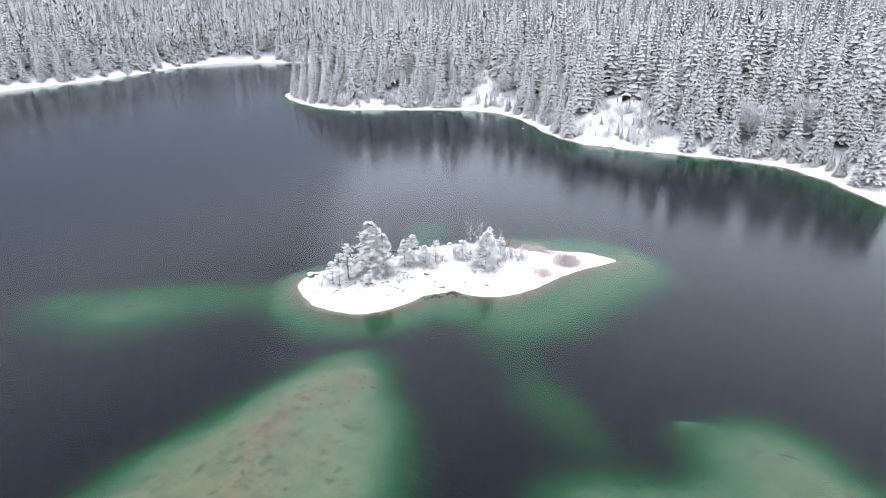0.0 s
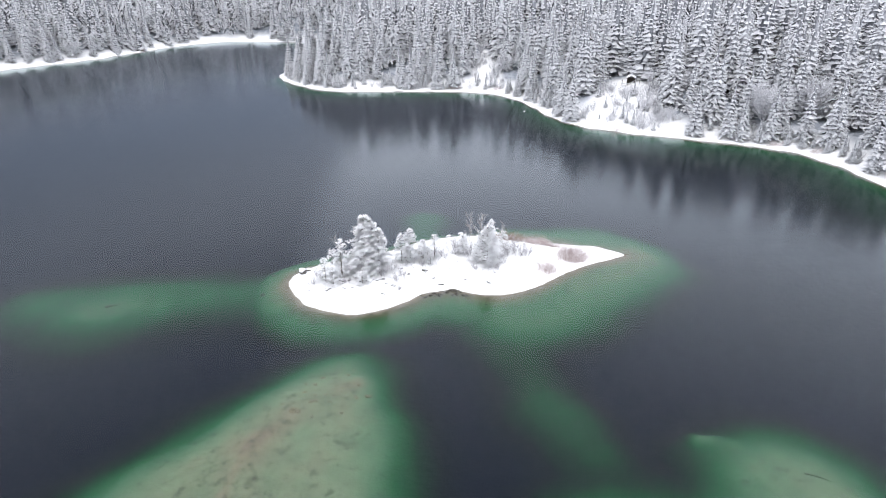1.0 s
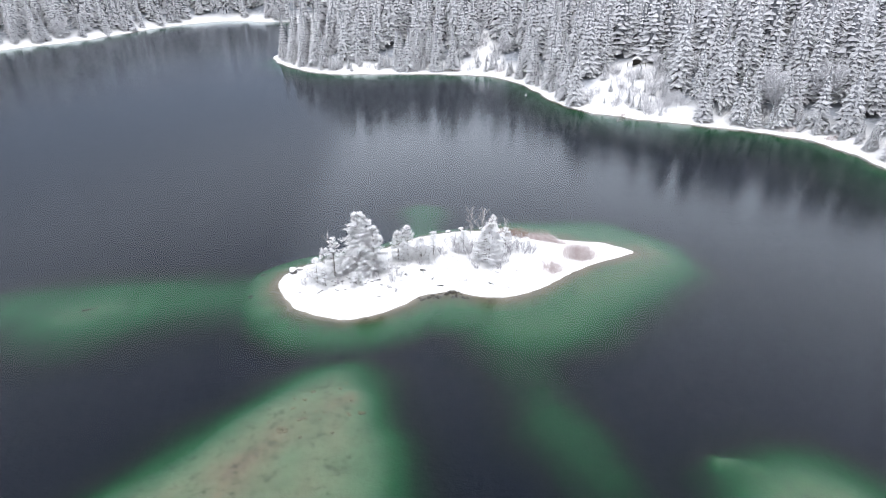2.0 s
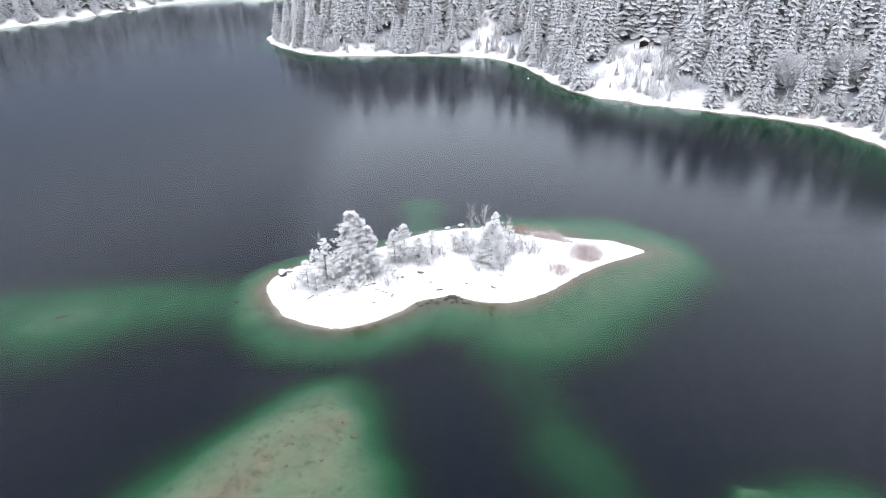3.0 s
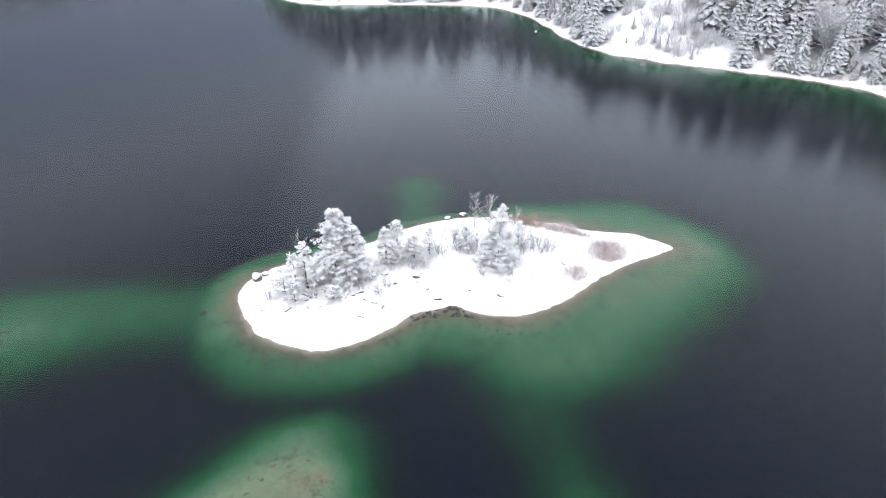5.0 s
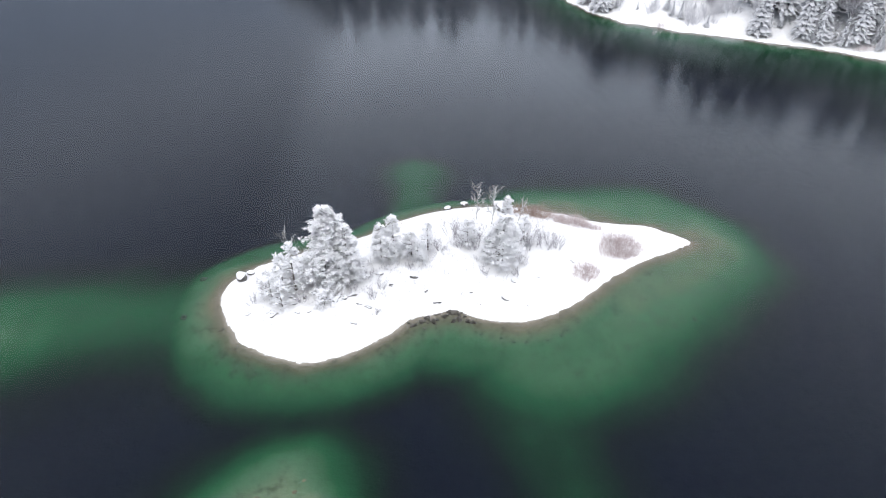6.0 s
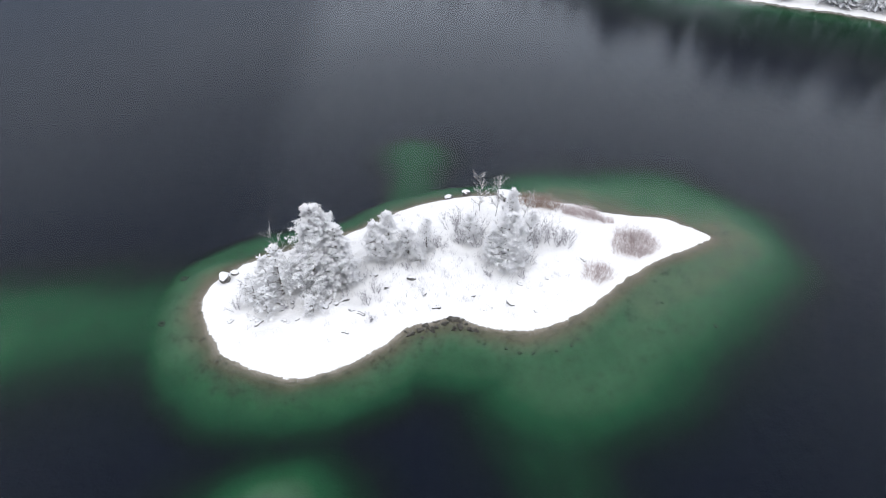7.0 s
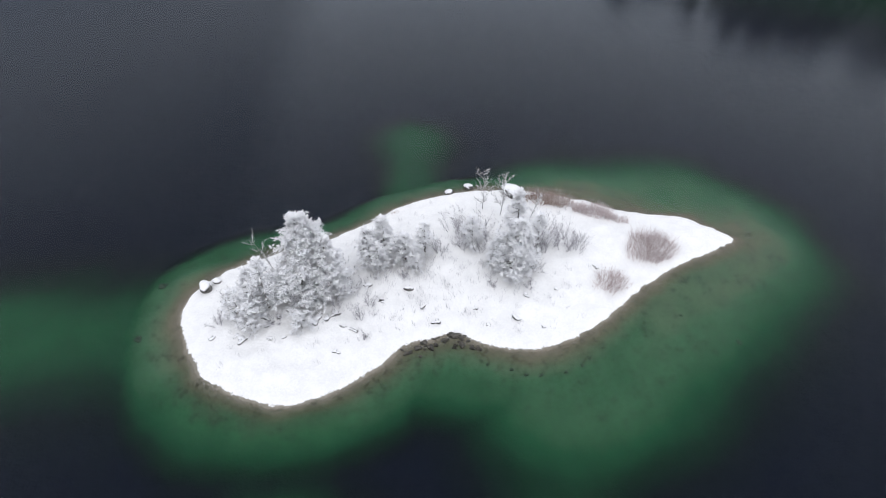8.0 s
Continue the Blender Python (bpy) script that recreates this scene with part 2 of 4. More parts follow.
# broad shoals: outline, how far inside it the bed stops rising, how shallow the top is (1 is the surface), how sandy
BANKS = [
    # the long sandy bank
    (chaikin([(-40.5, -43), (-34.5, -35), (-26.8, -26), (-20, -18), (-13, -15.2), (-8.2, -20.5), (-5.8, -32), (-5.6, -44), (-9, -64), (-48, -64)]), 7.5, 0.855, 1.0),
    # the arm to the west of the island
    (chaikin([(-24, 9), (-40, 9), (-54, 8.8), (-71, 4), (-69, -8), (-54, -13.5), (-45, -11.5), (-36, -7.0), (-24, -5)]), 8.5, 0.57, 0.5),
    # the bank to the south-east
    (chaikin([(24, -32.8), (27, -30.8), (34, -29.8), (40.5, -34), (43, -41), (46, -50), (46, -68), (3, -68), (3, -48), (5.5, -43), (9.5, -38.5), (16, -37.5), (22, -38.5), (23.5, -36)]) - (0, 1.9), 7.5, 0.765, 0.6),
    # the shelf round the island's eastern half
    (chaikin([(1.6, -10), (5, -14.2), (10, -15.6), (16, -13.5), (22.8, -9.0), (30.5, -2.6), (40, 6.2), (40, 15.5), (35.5, 22.5), (26, 27), (15, 27.4), (7, 25), (7, 10), (2.5, -2)]), 6.5, 0.71, 0.4)]
# ridges and knolls: a line between two places, the radius of each end, how shallow, how sandy
SHOALS = [((-52, -3.5), (-47, -1), 6.0, 6.0, 0.64, 0.7),
          ((-12.5, -22.5), (-18.8, -28.0), 2.8, 2.6, 0.875, 1), ((-18.8, -28.0), (-22.4, -32.6), 2.4, 3.0, 0.89, 1),
          ((-20.8, -31.2), (-22.6, -33.4), 1.7, 2.0, 0.955, 1), ((-22.6, -33.4), (-23.6, -46), 2.4, 4.2, 0.905, 1),
          ((25.4, -32.5), (28.4, -33.2), 1.5, 1.5, 0.69, 0.9), ((33, -40), (36, -50), 6.0, 8.0, 0.79, 0.8), ((12, -47), (15, -60), 5.0, 8.0, 0.75, 0.6),
          ((7.5, -14), (10.5, -26), 7.0, 7.0, 0.37, 0.3), ((10.5, -25), (14, -33.5), 7.0, 6.0, 0.44, 0.3),
          ((-5, -4.5), (3.5, -4.5), 4.5, 4.5, 0.62, 0.3),
          ((-4, 22), (-4, 35), 5.0, 7.0, 0.53, 0.3),
          ((20, 2), (33, 11), 8.0, 8.0, 0.80, 0.4), ((33, 13), (14, 22), 7.0, 4.0, 0.80, 0.4), ((31, 13.5), (12, 21.5), 3.2, 2.4, 0.90, 0.5)]
DEEP = 3.0


def clearing(x, y):
    """The two treeless banks on the mainland's shore, 1 inside."""
    a = smooth01(signed_distance(x, y, np.array([(44, 106), (49, 122), (59, 138), (69, 139), (78, 128), (74, 108), (66, 93)])), -1, 4)
    b = smooth01(signed_distance(x, y, np.array([(13, 168), (16, 188), (22, 206), (27, 206), (29, 188), (30, 160)])), -1, 3)
    return np.maximum(a, b)


def shoal_rise(x, y):
    """How far the shoals rise (1: to the surface) and how sandy they are."""
    rest, sand = np.zeros(x.shape), np.zeros(x.shape)
    wave = 0.8 * lumps(x, y, 14, 5)
    for outline, run, peak, sandy in BANKS:
        d = signed_distance(x, y - 1.5, outline) + wave
        k = peak * smooth01(d, -7.5, run - 0.5)
        sand = np.maximum(sand, sandy * smooth01(d, -3, 1))
        rest = np.maximum(rest, k)
    for (ax, ay), (bx, by), ra, rb, peak, sandy in SHOALS:
        dx, dy = bx - ax, by - ay
        t = np.clip(((x - ax) * dx + (y - ay) * dy) / (dx * dx + dy * dy), 0, 1)
        d = np.hypot(x - ax - t * dx, y - ay - t * dy) + wave
        r = ra + t * (rb - ra)
        k = peak * (1 - smooth01(d, 0.1 * r, 1.35 * r))
        sand = np.maximum(sand, sandy * (1 - smooth01(d, 0.9 * r, 1.6 * r)))
        rest = np.maximum(rest, k) + 0.25 * np.minimum(rest, k) * (1 - np.maximum(rest, k))
    return rest, sand


def ground_height(x, y):
    x, y = np.asarray(x, float), np.asarray(y, float)
    di, dm = signed_distance(x, y, ISLAND), signed_distance(x, y, MAINLAND)
    di = di + 0.22 + 0.09 * lumps(x, y, 1.6, 21) + 0.10 * lumps(x, y, 4.0, 22)
    dm = dm + 0.5 * lumps(x, y, 9, 23)
    # bed: ring of shallows round the island, along the mainland, and the shoals
    width = 4.9 + 1.5 * smooth01(-x, 14, 24)
    s = np.interp(-di / width, [0, 0.08, 0.19, 0.38, 0.75, 1.35], [1.0, 0.965, 0.905, 0.80, 0.60, 0.0])
    s = np.maximum(s, np.interp(-dm / (1 + 1.3 * smooth01(x, 5, 70)), [0, 0.15, 1.0, 5.0, 12], [1.0, 0.58, 0.45, 0.30, 0.0]))
    s = np.maximum(s, shoal_rise(x, y)[0])
    bed = -DEEP * (1 - s) + 0.05 * lumps(x, y, 5, 8) * (s < 0.97)
    # the island: a low back, snow lip at the water
    isl = 0.30 * smooth01(di, 0.0, 0.7) + 1.0 * smooth01(di, 0.5, 7.5) + 0.13 * lumps(x, y, 5, 1) * smooth01(di, 0.5, 3) \
        + 0.05 * lumps(x, y, 1.8, 2) * smooth01(di, 0.3, 2)
    # the mainland: a snowy strand, a bank and wooded slopes; a mountain far off
    land = 0.35 * smooth01(dm, 0, 1.0) + 0.09 * np.minimum(dm, 8) + (9.0 * (1 - np.exp(-np.maximum(dm - 4, 0) / 19)) + 0.065 * np.maximum(dm - 8, 0) + 0.04 * np.clip(dm - 8, 0, 55))
    land += lumps(x, y, 60, 3) * 1.6 * smooth01(dm, 10, 60) + 0.35 * lumps(x, y, 9, 4) * smooth01(dm, 3, 14)
    west = smooth01(-(x + 0.30 * y), -420, 330)
    land += 1380 * smooth01(dm, 160, 1300) * west + 90 * smooth01(dm, 380, 1200)
    far = np.hypot(x, y)
    hills = np.maximum(0, far - 1100) * 0.13
    h = np.where(di > 0, isl, np.where(dm > 0, land, bed))
    return np.where(far > 1100, np.maximum(h, hills - DEEP * (h < 0)), h)


# ---- ground: one sheet from the lake bed over the island to the horizon ----
def axis(fine, mid, reach):
    """Grid lines: close over the island, wider over the shores, then ever wider."""
    a = list(np.arange(fine[0], fine[1] + 1e-6, fine[2]))
    lo, hi, step = mid
    while a[-1] < hi:
        a.append(a[-1] + min(step, (a[-1] - a[-2]) * 1.12))
    while a[0] > lo:
        a.insert(0, a[0] - min(step, (a[1] - a[0]) * 1.12))
    while a[-1] < reach:
        a.append(a[-1] + (min(4.0, (a[-1] - a[-2]) * 1.06) if a[-1] < 430 else (a[-1] - a[-2]) * 1.25))
    while a[0] > -reach:
        a.insert(0, a[0] - (min(4.0, (a[1] - a[0]) * 1.06) if a[0] > -300 else (a[1] - a[0]) * 1.25))
    return np.array(a)


def build_ground():
    gx, gy = axis((-28, 33, 0.40), (-85, 112, 1.2), 2600), axis((-9, 23, 0.40), (-50, 228, 1.2), 2600)
    X, Y = np.meshgrid(gx, gy)
    Z = ground_height(X, Y)
    v = np.stack([X, Y, Z], -1).reshape(-1, 3)
    i = np.arange(X.size).reshape(X.shape)
    f = np.stack([i[:-1, :-1], i[:-1, 1:], i[1:, 1:], i[1:, :-1]], -1).reshape(-1, 4)
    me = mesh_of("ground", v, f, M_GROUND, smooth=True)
    dm = signed_distance(X, Y, MAINLAND)
    far = smooth01(dm, 255, 300) + smooth01(np.hypot(X, Y - 100), 620, 760) * (dm > 0) + (np.hypot(X, Y) > 1200)
    # floor under the trees: thin snow, and shade between trees put into its colour; wooded slopes beyond
    shaded_floor_cover = 0.85 * smooth01(dm, 7, 14) * (1 - clearing(X, Y))
    # high up paler: bare rock and snow, with fog put into the colour
    cover = np.maximum(np.clip(far, 0, 1) * (1 - 0.68 * smooth01(Z, 120, 400)), shaded_floor_cover * (Z < 150))
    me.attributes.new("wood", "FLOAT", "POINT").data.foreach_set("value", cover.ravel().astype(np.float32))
    me.attributes.new("sand", "FLOAT", "POINT").data.foreach_set("value", shoal_rise(X, Y)[1].ravel().astype(np.float32))
    return tagged(new("ground", me), "snow-covered shore, island and green lake bed", "ground", kind="structure")


build_ground()


def build_water():
    r = 2400
    v = [(-r, -r, 0), (r, -r, 0), (r, r, 0), (-r, r, 0)]
    return tagged(new("water", mesh_of("water", v, [(0, 1, 2, 3)], M_WATER)), "calm clear dark lake water with soft reflections", "water", kind="structure")


build_water()


# ---- plant pieces ----
def tufts(root, azimuth, droop, length, width, sag=0.45):
    """Closed four-sided sprays: a ridge from root to tip, two lower sides, a dark underside."""
    n = len(root)
    c, s = np.cos(azimuth), np.sin(azimuth)
    out = np.stack([c * np.cos(droop), s * np.cos(droop), -np.sin(droop)], 1)
    side = np.stack([-s, c, np.zeros(n)], 1)
    tip = root + out * length[:, None]
    mid = root + out * (0.55 * length)[:, None]
    drop = np.zeros((n, 3))
    drop[:, 2] = -sag * width
    v = np.stack([root, tip, mid + side * width[:, None] + drop, mid - side * width[:, None] + drop], 1).reshape(-1, 3)
    base = (4 * np.arange(n))[:, None, None]
    f = (base + np.array([(0, 1, 2), (0, 3, 1), (0, 2, 3), (1, 3, 2)])).reshape(-1, 3)
    return v, f


def tubes(a, b, ra, rb):
    """Three-sided tapered sticks from a to b."""
    a, b = np.asarray(a, float), np.asarray(b, float)
    n = len(a)
    d = b - a
    d /= np.linalg.norm(d, axis=1, keepdims=True) + 1e-9
    ref = np.where(np.abs(d[:, 2:3]) > 0.9, [[1.0, 0, 0]], [[0, 0, 1.0]])
    u = np.cross(d, ref)
    u /= np.linalg.norm(u, axis=1, keepdims=True) + 1e-9
    w = np.cross(d, u)
    rings = []
    for p, r in ((a, ra), (b, rb)):
        for k in range(3):
            t = 2 * np.pi * k / 3
            rings.append(p + (u * np.cos(t) + w * np.sin(t)) * np.asarray(r, float).reshape(-1, 1))
    v = np.stack(rings, 1).reshape(-1, 3)
    base = (6 * np.arange(n))[:, None, None]
    f = (base + np.array([(0, 1, 4), (0, 4, 3), (1, 2, 5), (1, 5, 4), (2, 0, 3), (2, 3, 5)])).reshape(-1, 3)
    return v, f


def spruce_arrays(r, height, radius, boughs, broad=0.28, sides=0):
    """Crown of a spruce: a ragged inner cone of needles, hung all round with drooping snowy boughs in loose tiers.
    broad: half width of a bough to its length; sides: side sprays on each bough."""
    foot, bulge, tiers = r.uniform(0.03, 0.08), r.uniform(0.80, 1.05), r.randint(15, 21)
    lean, thin = r.normal(0, 0.012, 2), r.uniform(0, 2 * np.pi)
    # inner cone
    n, rings = 6, 4
    q = np.repeat(np.arange(rings) / rings, n)
    a = np.tile(np.arange(n) * 2 * np.pi / n, rings) + r.uniform(-0.3, 0.3, n * rings)
    d = 0.42 * radius * ((1 - q) ** bulge * 0.96 + 0.04) * r.uniform(0.75, 1.2, n * rings)
    z = height * (foot + (0.95 - foot) * q)
    core = np.stack([d * np.cos(a) + lean[0] * z, d * np.sin(a) + lean[1] * z, z], 1)
    core = np.concatenate([core, [(lean[0] * height, lean[1] * height, height * 0.98), (0, 0, height * foot)]])
    faces = []
    for k in range(n):
        m = (k + 1) % n
        for j in range(rings - 1):
            faces += [(j * n + k, j * n + m, j * n + n + m), (j * n + k, j * n + n + m, j * n + n + k)]
        faces += [((rings - 1) * n + k, (rings - 1) * n + m, rings * n), (k, rings * n + 1, m)]
    # boughs
    u = (np.arange(boughs) + r.uniform(0, 1, boughs)) / boughs
    q = 1 - np.sqrt(1 - u * 0.985)
    q = np.clip(0.35 * q + 0.65 * np.round(q * tiers) / tiers + r.normal(0, 0.006, boughs), 0, 0.97)
    a = np.arange(boughs) * 2.39996 + r.normal(0, 0.3, boughs)
    out = radius * ((1 - q) ** bulge * 0.96 + 0.04) * r.uniform(0.82, 1.18, boughs) * (1 - 0.2 * (np.cos(a - thin) > 0.6))
    fall = np.interp(q, [0, 0.5, 0.85, 0.97], [0.36, 0.42, 0.40, -0.3]) + r.normal(0, 0.14, boughs)
    length = 0.72 * out + 0.028 * height * r.uniform(0.7, 1.2, boughs)
    start = np.maximum(out - length * np.cos(fall), 0)
    z = height * (foot + (0.96 - foot) * q) + 0.6 * length * np.sin(np.maximum(fall, 0))
    root = np.stack([start * np.cos(a) + lean[0] * z, start * np.sin(a) + lean[1] * z, z], 1)
    wide = length * broad * r.uniform(0.8, 1.2, boughs)
    pieces = [(core, np.array(faces)), tufts(root, a, fall, length, wide, 0.55)]
    for k in range(sides):
        t = r.uniform(0.35, 0.75, boughs)
        reach = (t * length * np.cos(fall))
        p = root + np.stack([reach * np.cos(a), reach * np.sin(a), -t * length * np.sin(fall)], 1)
        pieces.append(tufts(p, a + (-1) ** k * r.uniform(0.4, 0.9, boughs), fall + r.uniform(0, 0.35, boughs), 0.5 * length, 0.5 * wide, 0.55))
    return join(pieces)


def broadleaf_arrays(r, height, radius, count):
    """A leafless broadleaf tree far off: rime-white sprays that fan up and out from a rounded crown."""
    q, a = r.uniform(0, 1, count), r.uniform(0, 2 * np.pi, count)
    z = height * (0.18 + 0.66 * q)
    d = radius * np.sqrt(r.uniform(0.05, 1, count)) * np.interp(q, [0, 0.4, 0.8, 1], [0.55, 1.0, 0.8, 0.35])
    root = np.stack([0.75 * d * np.cos(a), 0.75 * d * np.sin(a), z], 1)
    length = height * r.uniform(0.10, 0.22, count)
    return tufts(root, a + r.normal(0, 0.5, count), -r.uniform(0.3, 1.2, count), length, 0.11 * length, 0.5)


def trunk_arrays(height, radius, lean=(0, 0)):
    n = 5
    q = np.linspace(0, 1, n)
    pts = np.stack([lean[0] * q * height, lean[1] * q * height, q * height], 1)
    v, f = [], []
    for k in range(n):
        rad = radius * (1 - 0.93 * q[k]) * (1.25 if k == 0 else 1)
        for j in range(6):
            t = j * np.pi / 3
            v.append(pts[k] + (rad * math.cos(t), rad * math.sin(t), 0))
    for k in range(n - 1):
        for j in range(6):
            a, b = k * 6 + j, k * 6 + (j + 1) % 6
            f += [(a, b, b + 6), (a, b + 6, a + 6)]
    return np.array(v), np.array(f)


def branching(r, height, spread, levels, start, shoots, thick, thin=0.5, keep=0.72):
    """Bare limbs that fork and thin out; arrays of sticks."""
    a, b, ra, rb = [], [], [], []

    def grow(p, d, l, rad, level):
        segs = (6, 3, 2, 2)[level]
        for k in range(segs):
            w = 0.045 if level == 0 else 0.11
            d2 = d + Vector((r.normal(0, w), r.normal(0, w), r.normal(0.05, 0.05)))
            d2.normalize()
            q = p + d2 * (l / segs)
            a.append(tuple(p)), b.append(tuple(q)), ra.append(rad * (1 - 0.8 * k / segs)), rb.append(rad * (1 - 0.8 * (k + 1) / segs))
            if level < levels and (k > 0 or level > 0):
                for _ in range(shoots):
                    t = r.uniform(0, 1)
                    away = Vector((r.normal(), r.normal(), r.uniform(0.0, 0.6)))
                    away = (away - d2 * away.dot(d2)).normalized()
                    nd = (d2 * (1 - spread) + away * spread).normalized()
                    grow(p.lerp(q, t), nd, l * keep * r.uniform(0.5, 0.85) * (1 - 0.45 * k / segs), rad * thin, level + 1)
            p, d = q, d2
    for base, direction, l, rad in start(height, thick):
        grow(Vector(base), Vector(direction).normalized(), l, rad, 0)
    return tubes(a, b, ra, rb)


def single_stem(height, thick):
    return [((0, 0, -0.2), (0.02, 0.02, 1), height * 0.9, thick)]


def put(name, x, y, label, category, group="", z=None, sink=0.1, turn=0.0, size=1.0, kind=""):
    """An Empty on the ground, for the parts of a plant or a stone."""
    ob = new(name)
    ob.empty_display_size = 0.2
    ob.matrix_basis = Matrix.LocRotScale((x, y, (float(ground_height(x, y)) if z is None else z) - sink), Euler((0, 0, turn)), (size,) * 3)
    return tagged(ob, label, category, group, kind)


# ---- the woods of the mainland ----
GLADES = [(93.0, 88.0, 3.4), (105.5, 87.0, 2.8), (80, 112, 3.0), (-62, 203, 2.5), (29, 178, 3.5), (67, 128, 5.5), (66, 121, 5.0)]     # room for broadleaf trees and for the shelter


def tree_places():
    r = np.random.RandomState(4)
    step = 6.5
    gx, gy = np.meshgrid(np.arange(-470, 480, step), np.arange(30, 720, step))
    x = gx.ravel() + r.uniform(-0.48, 0.48, gx.size) * step
    y = gy.ravel() + r.uniform(-0.48, 0.48, gx.size) * step
    d = signed_distance(x, y, MAINLAND)
    edge = 3.9 + 1.2 * lumps(x, y, 25, 11)
    ok = (d > edge) & (np.abs(x + 3) < 0.71 * (y + 89) + 13) & (clearing(x, y) < 0.35) & (d < 290)
    ok &= r.uniform(0, 1, len(x)) > np.where(d < 40, 0.05, np.interp(np.hypot(x, y + 89), [250, 500], [0.10, 0.30]))
    for bx, by, room in GLADES:
        ok &= np.hypot(x - bx, y - by) > room
    x, y, d = x[ok], y[ok], d[ok]
    return x, y, d, ground_height(x, y), r


def build_woods():
    x, y, d, z, r = tree_places()
    reach = np.hypot(x + 3, y + 89)
    near = d < 30
    order = np.argsort(np.where(near, reach, 1e9))
    single = np.zeros(len(x), bool)
    single[order[:250]] = True
    # far woods: one mesh
    models = [spruce_arrays(np.random.RandomState(50 + k), 1.0, 0.175 + 0.018 * (k % 4), 140, 0.32) for k in range(10)]
    small = [spruce_arrays(np.random.RandomState(80 + k), 1.0, 0.175 + 0.018 * (k % 4), 88, 0.38) for k in range(10)]
    leafless = [broadleaf_arrays(np.random.RandomState(95 + k), 0.8, 0.22, 70) for k in range(5)]
    vs, fs, n = [], [], 0
    for k in np.nonzero(~single)[0]:
        mixed = 0.28 if x[k] < -60 and y[k] > 230 else 0.05
        v, f = leafless[r.randint(5)] if r.uniform() < mixed else (models if reach[k] < 290 else small)[r.randint(10)]
        h = 23.0 * r.uniform(0.64, 1.16) * np.interp(d[k], [8, 14, 25], [0.82, 1.0, 1.08])
        t, w = r.uniform(0, 6.28), h * r.uniform(0.85, 1.15)
        c, s = math.cos(t) * w, math.sin(t) * w
        vs.append(np.stack([v[:, 0] * c - v[:, 1] * s + x[k], v[:, 0] * s + v[:, 1] * c + y[k], v[:, 2] * h + z[k] - 0.2], 1))
        fs.append(f + n)
        n += len(v)
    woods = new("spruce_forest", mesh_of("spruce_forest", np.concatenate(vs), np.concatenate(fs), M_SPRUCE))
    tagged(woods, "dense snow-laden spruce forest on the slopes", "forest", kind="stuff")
    # trees along the shore, each for itself
    kinds = []
    for k in range(8):
        q = np.random.RandomState(20 + k)
        h = 18.5
        kinds.append((mesh_of("crown", *spruce_arrays(q, h, 3.1 + 0.35 * (k % 3), 230, 0.25, 1), M_SPRUCE), mesh_of("trunk", *trunk_arrays(h * 0.97, 0.26), M_BARK)))
    for k in np.nonzero(single)[0]:
        crown, trunk = kinds[r.randint(8)]
        size = r.uniform(0.74, 1.12) * np.interp(d[k], [6, 10, 16, 25], [0.90, 1.04, 1.25, 1.36])
        label = "tall snow-laden spruce at the edge of the forest" if size > 0.95 else "young snow-laden spruce at the edge of the shore"
        tree = put("spruce_tree", x[k], y[k], label, "tree", "spruces along the shore", z=z[k], sink=0.2, turn=r.uniform(0, 6.28), size=size)
        part("trunk", trunk, tree)
        part("crown", crown, tree)
    # a fringe of young trees in front of the tall ones
    n = 0
    while n < 95:
        px, py = r.uniform(-72, 125), r.uniform(60, 215)
        e = float(signed_distance(px, py, MAINLAND))
        if not 3.0 < e < 7.0 or float(clearing(px, py)) > 0.4 or min(math.hypot(px - g[0], py - g[1]) - g[2] for g in GLADES) < 0:
            continue
        n += 1
        crown, trunk = kinds[r.randint(8)]
        tree = put("spruce_tree", px, py, "small snow-covered spruce in the forest fringe", "tree", "young spruces in the fringe", sink=0.1, turn=r.uniform(0, 6.28), size=r.uniform(0.14, 0.42))
        part("trunk", trunk, tree)
        part("crown", crown, tree)


build_woods()


# ---- kinds of plants and stones ----
def pine_arrays(r, height, radius, limbs, per, foot=0.12, round_top=0.6, tuft=0.55, base=(0.0, 0.0)):
    """A rounded pine: limbs all round a stem, each carrying flat heaps of snowy sprays."""
    rows, sticks = [], []
    for k in range(limbs):
        q = (k + r.uniform(0, 1)) / limbs
        z = height * (foot + (0.97 - foot) * q)
        reach = radius * (np.interp(q, [0, 0.15, 0.45, 0.8, 1], [0.62, 1.0, 0.88, 0.46 + 0.2 * round_top, 0.10])) * r.uniform(0.7, 1.15)
        a = k * 2.399 + r.normal(0, 0.35)
        rise = np.interp(q, [0, 0.5, 1], [-0.12, 0.15, 0.8])
        d = np.array([math.cos(a), math.sin(a), rise])
        p0 = np.array([base[0], base[1], z])
        sticks.append((p0, p0 + d * reach * 0.9, 0.02 * height ** 0.5, 0.012))
        for _ in range(max(2, per // 4)):                   # clumps of sprays along the limb, thickest at its end
            t = r.uniform(0.15, 1.0) ** 0.6
            p = p0 + d * reach * t + r.normal(0, 1, 3) * np.array([0.22, 0.22, 0.13]) * (0.35 + 0.35 * reach)
            p[2] -= 0.16 * reach * t * t
            for side in np.linspace(-1.5, 1.5, 6):
                l = tuft * r.uniform(0.6, 1.2)
                rows.append((*(p + r.normal(0, 0.05, 3)), a + side + r.normal(0, 0.25), r.uniform(-0.35, 0.5) - 0.4 * (q > 0.9), l, l * r.uniform(0.15, 0.24)))
    b = np.array(rows)
    return tufts(b[:, :3], b[:, 3], b[:, 4], b[:, 5], b[:, 6], 0.5), tubes([k[0] for k in sticks], [k[1] for k in sticks], [k[2] for k in sticks], [k[3] for k in sticks])


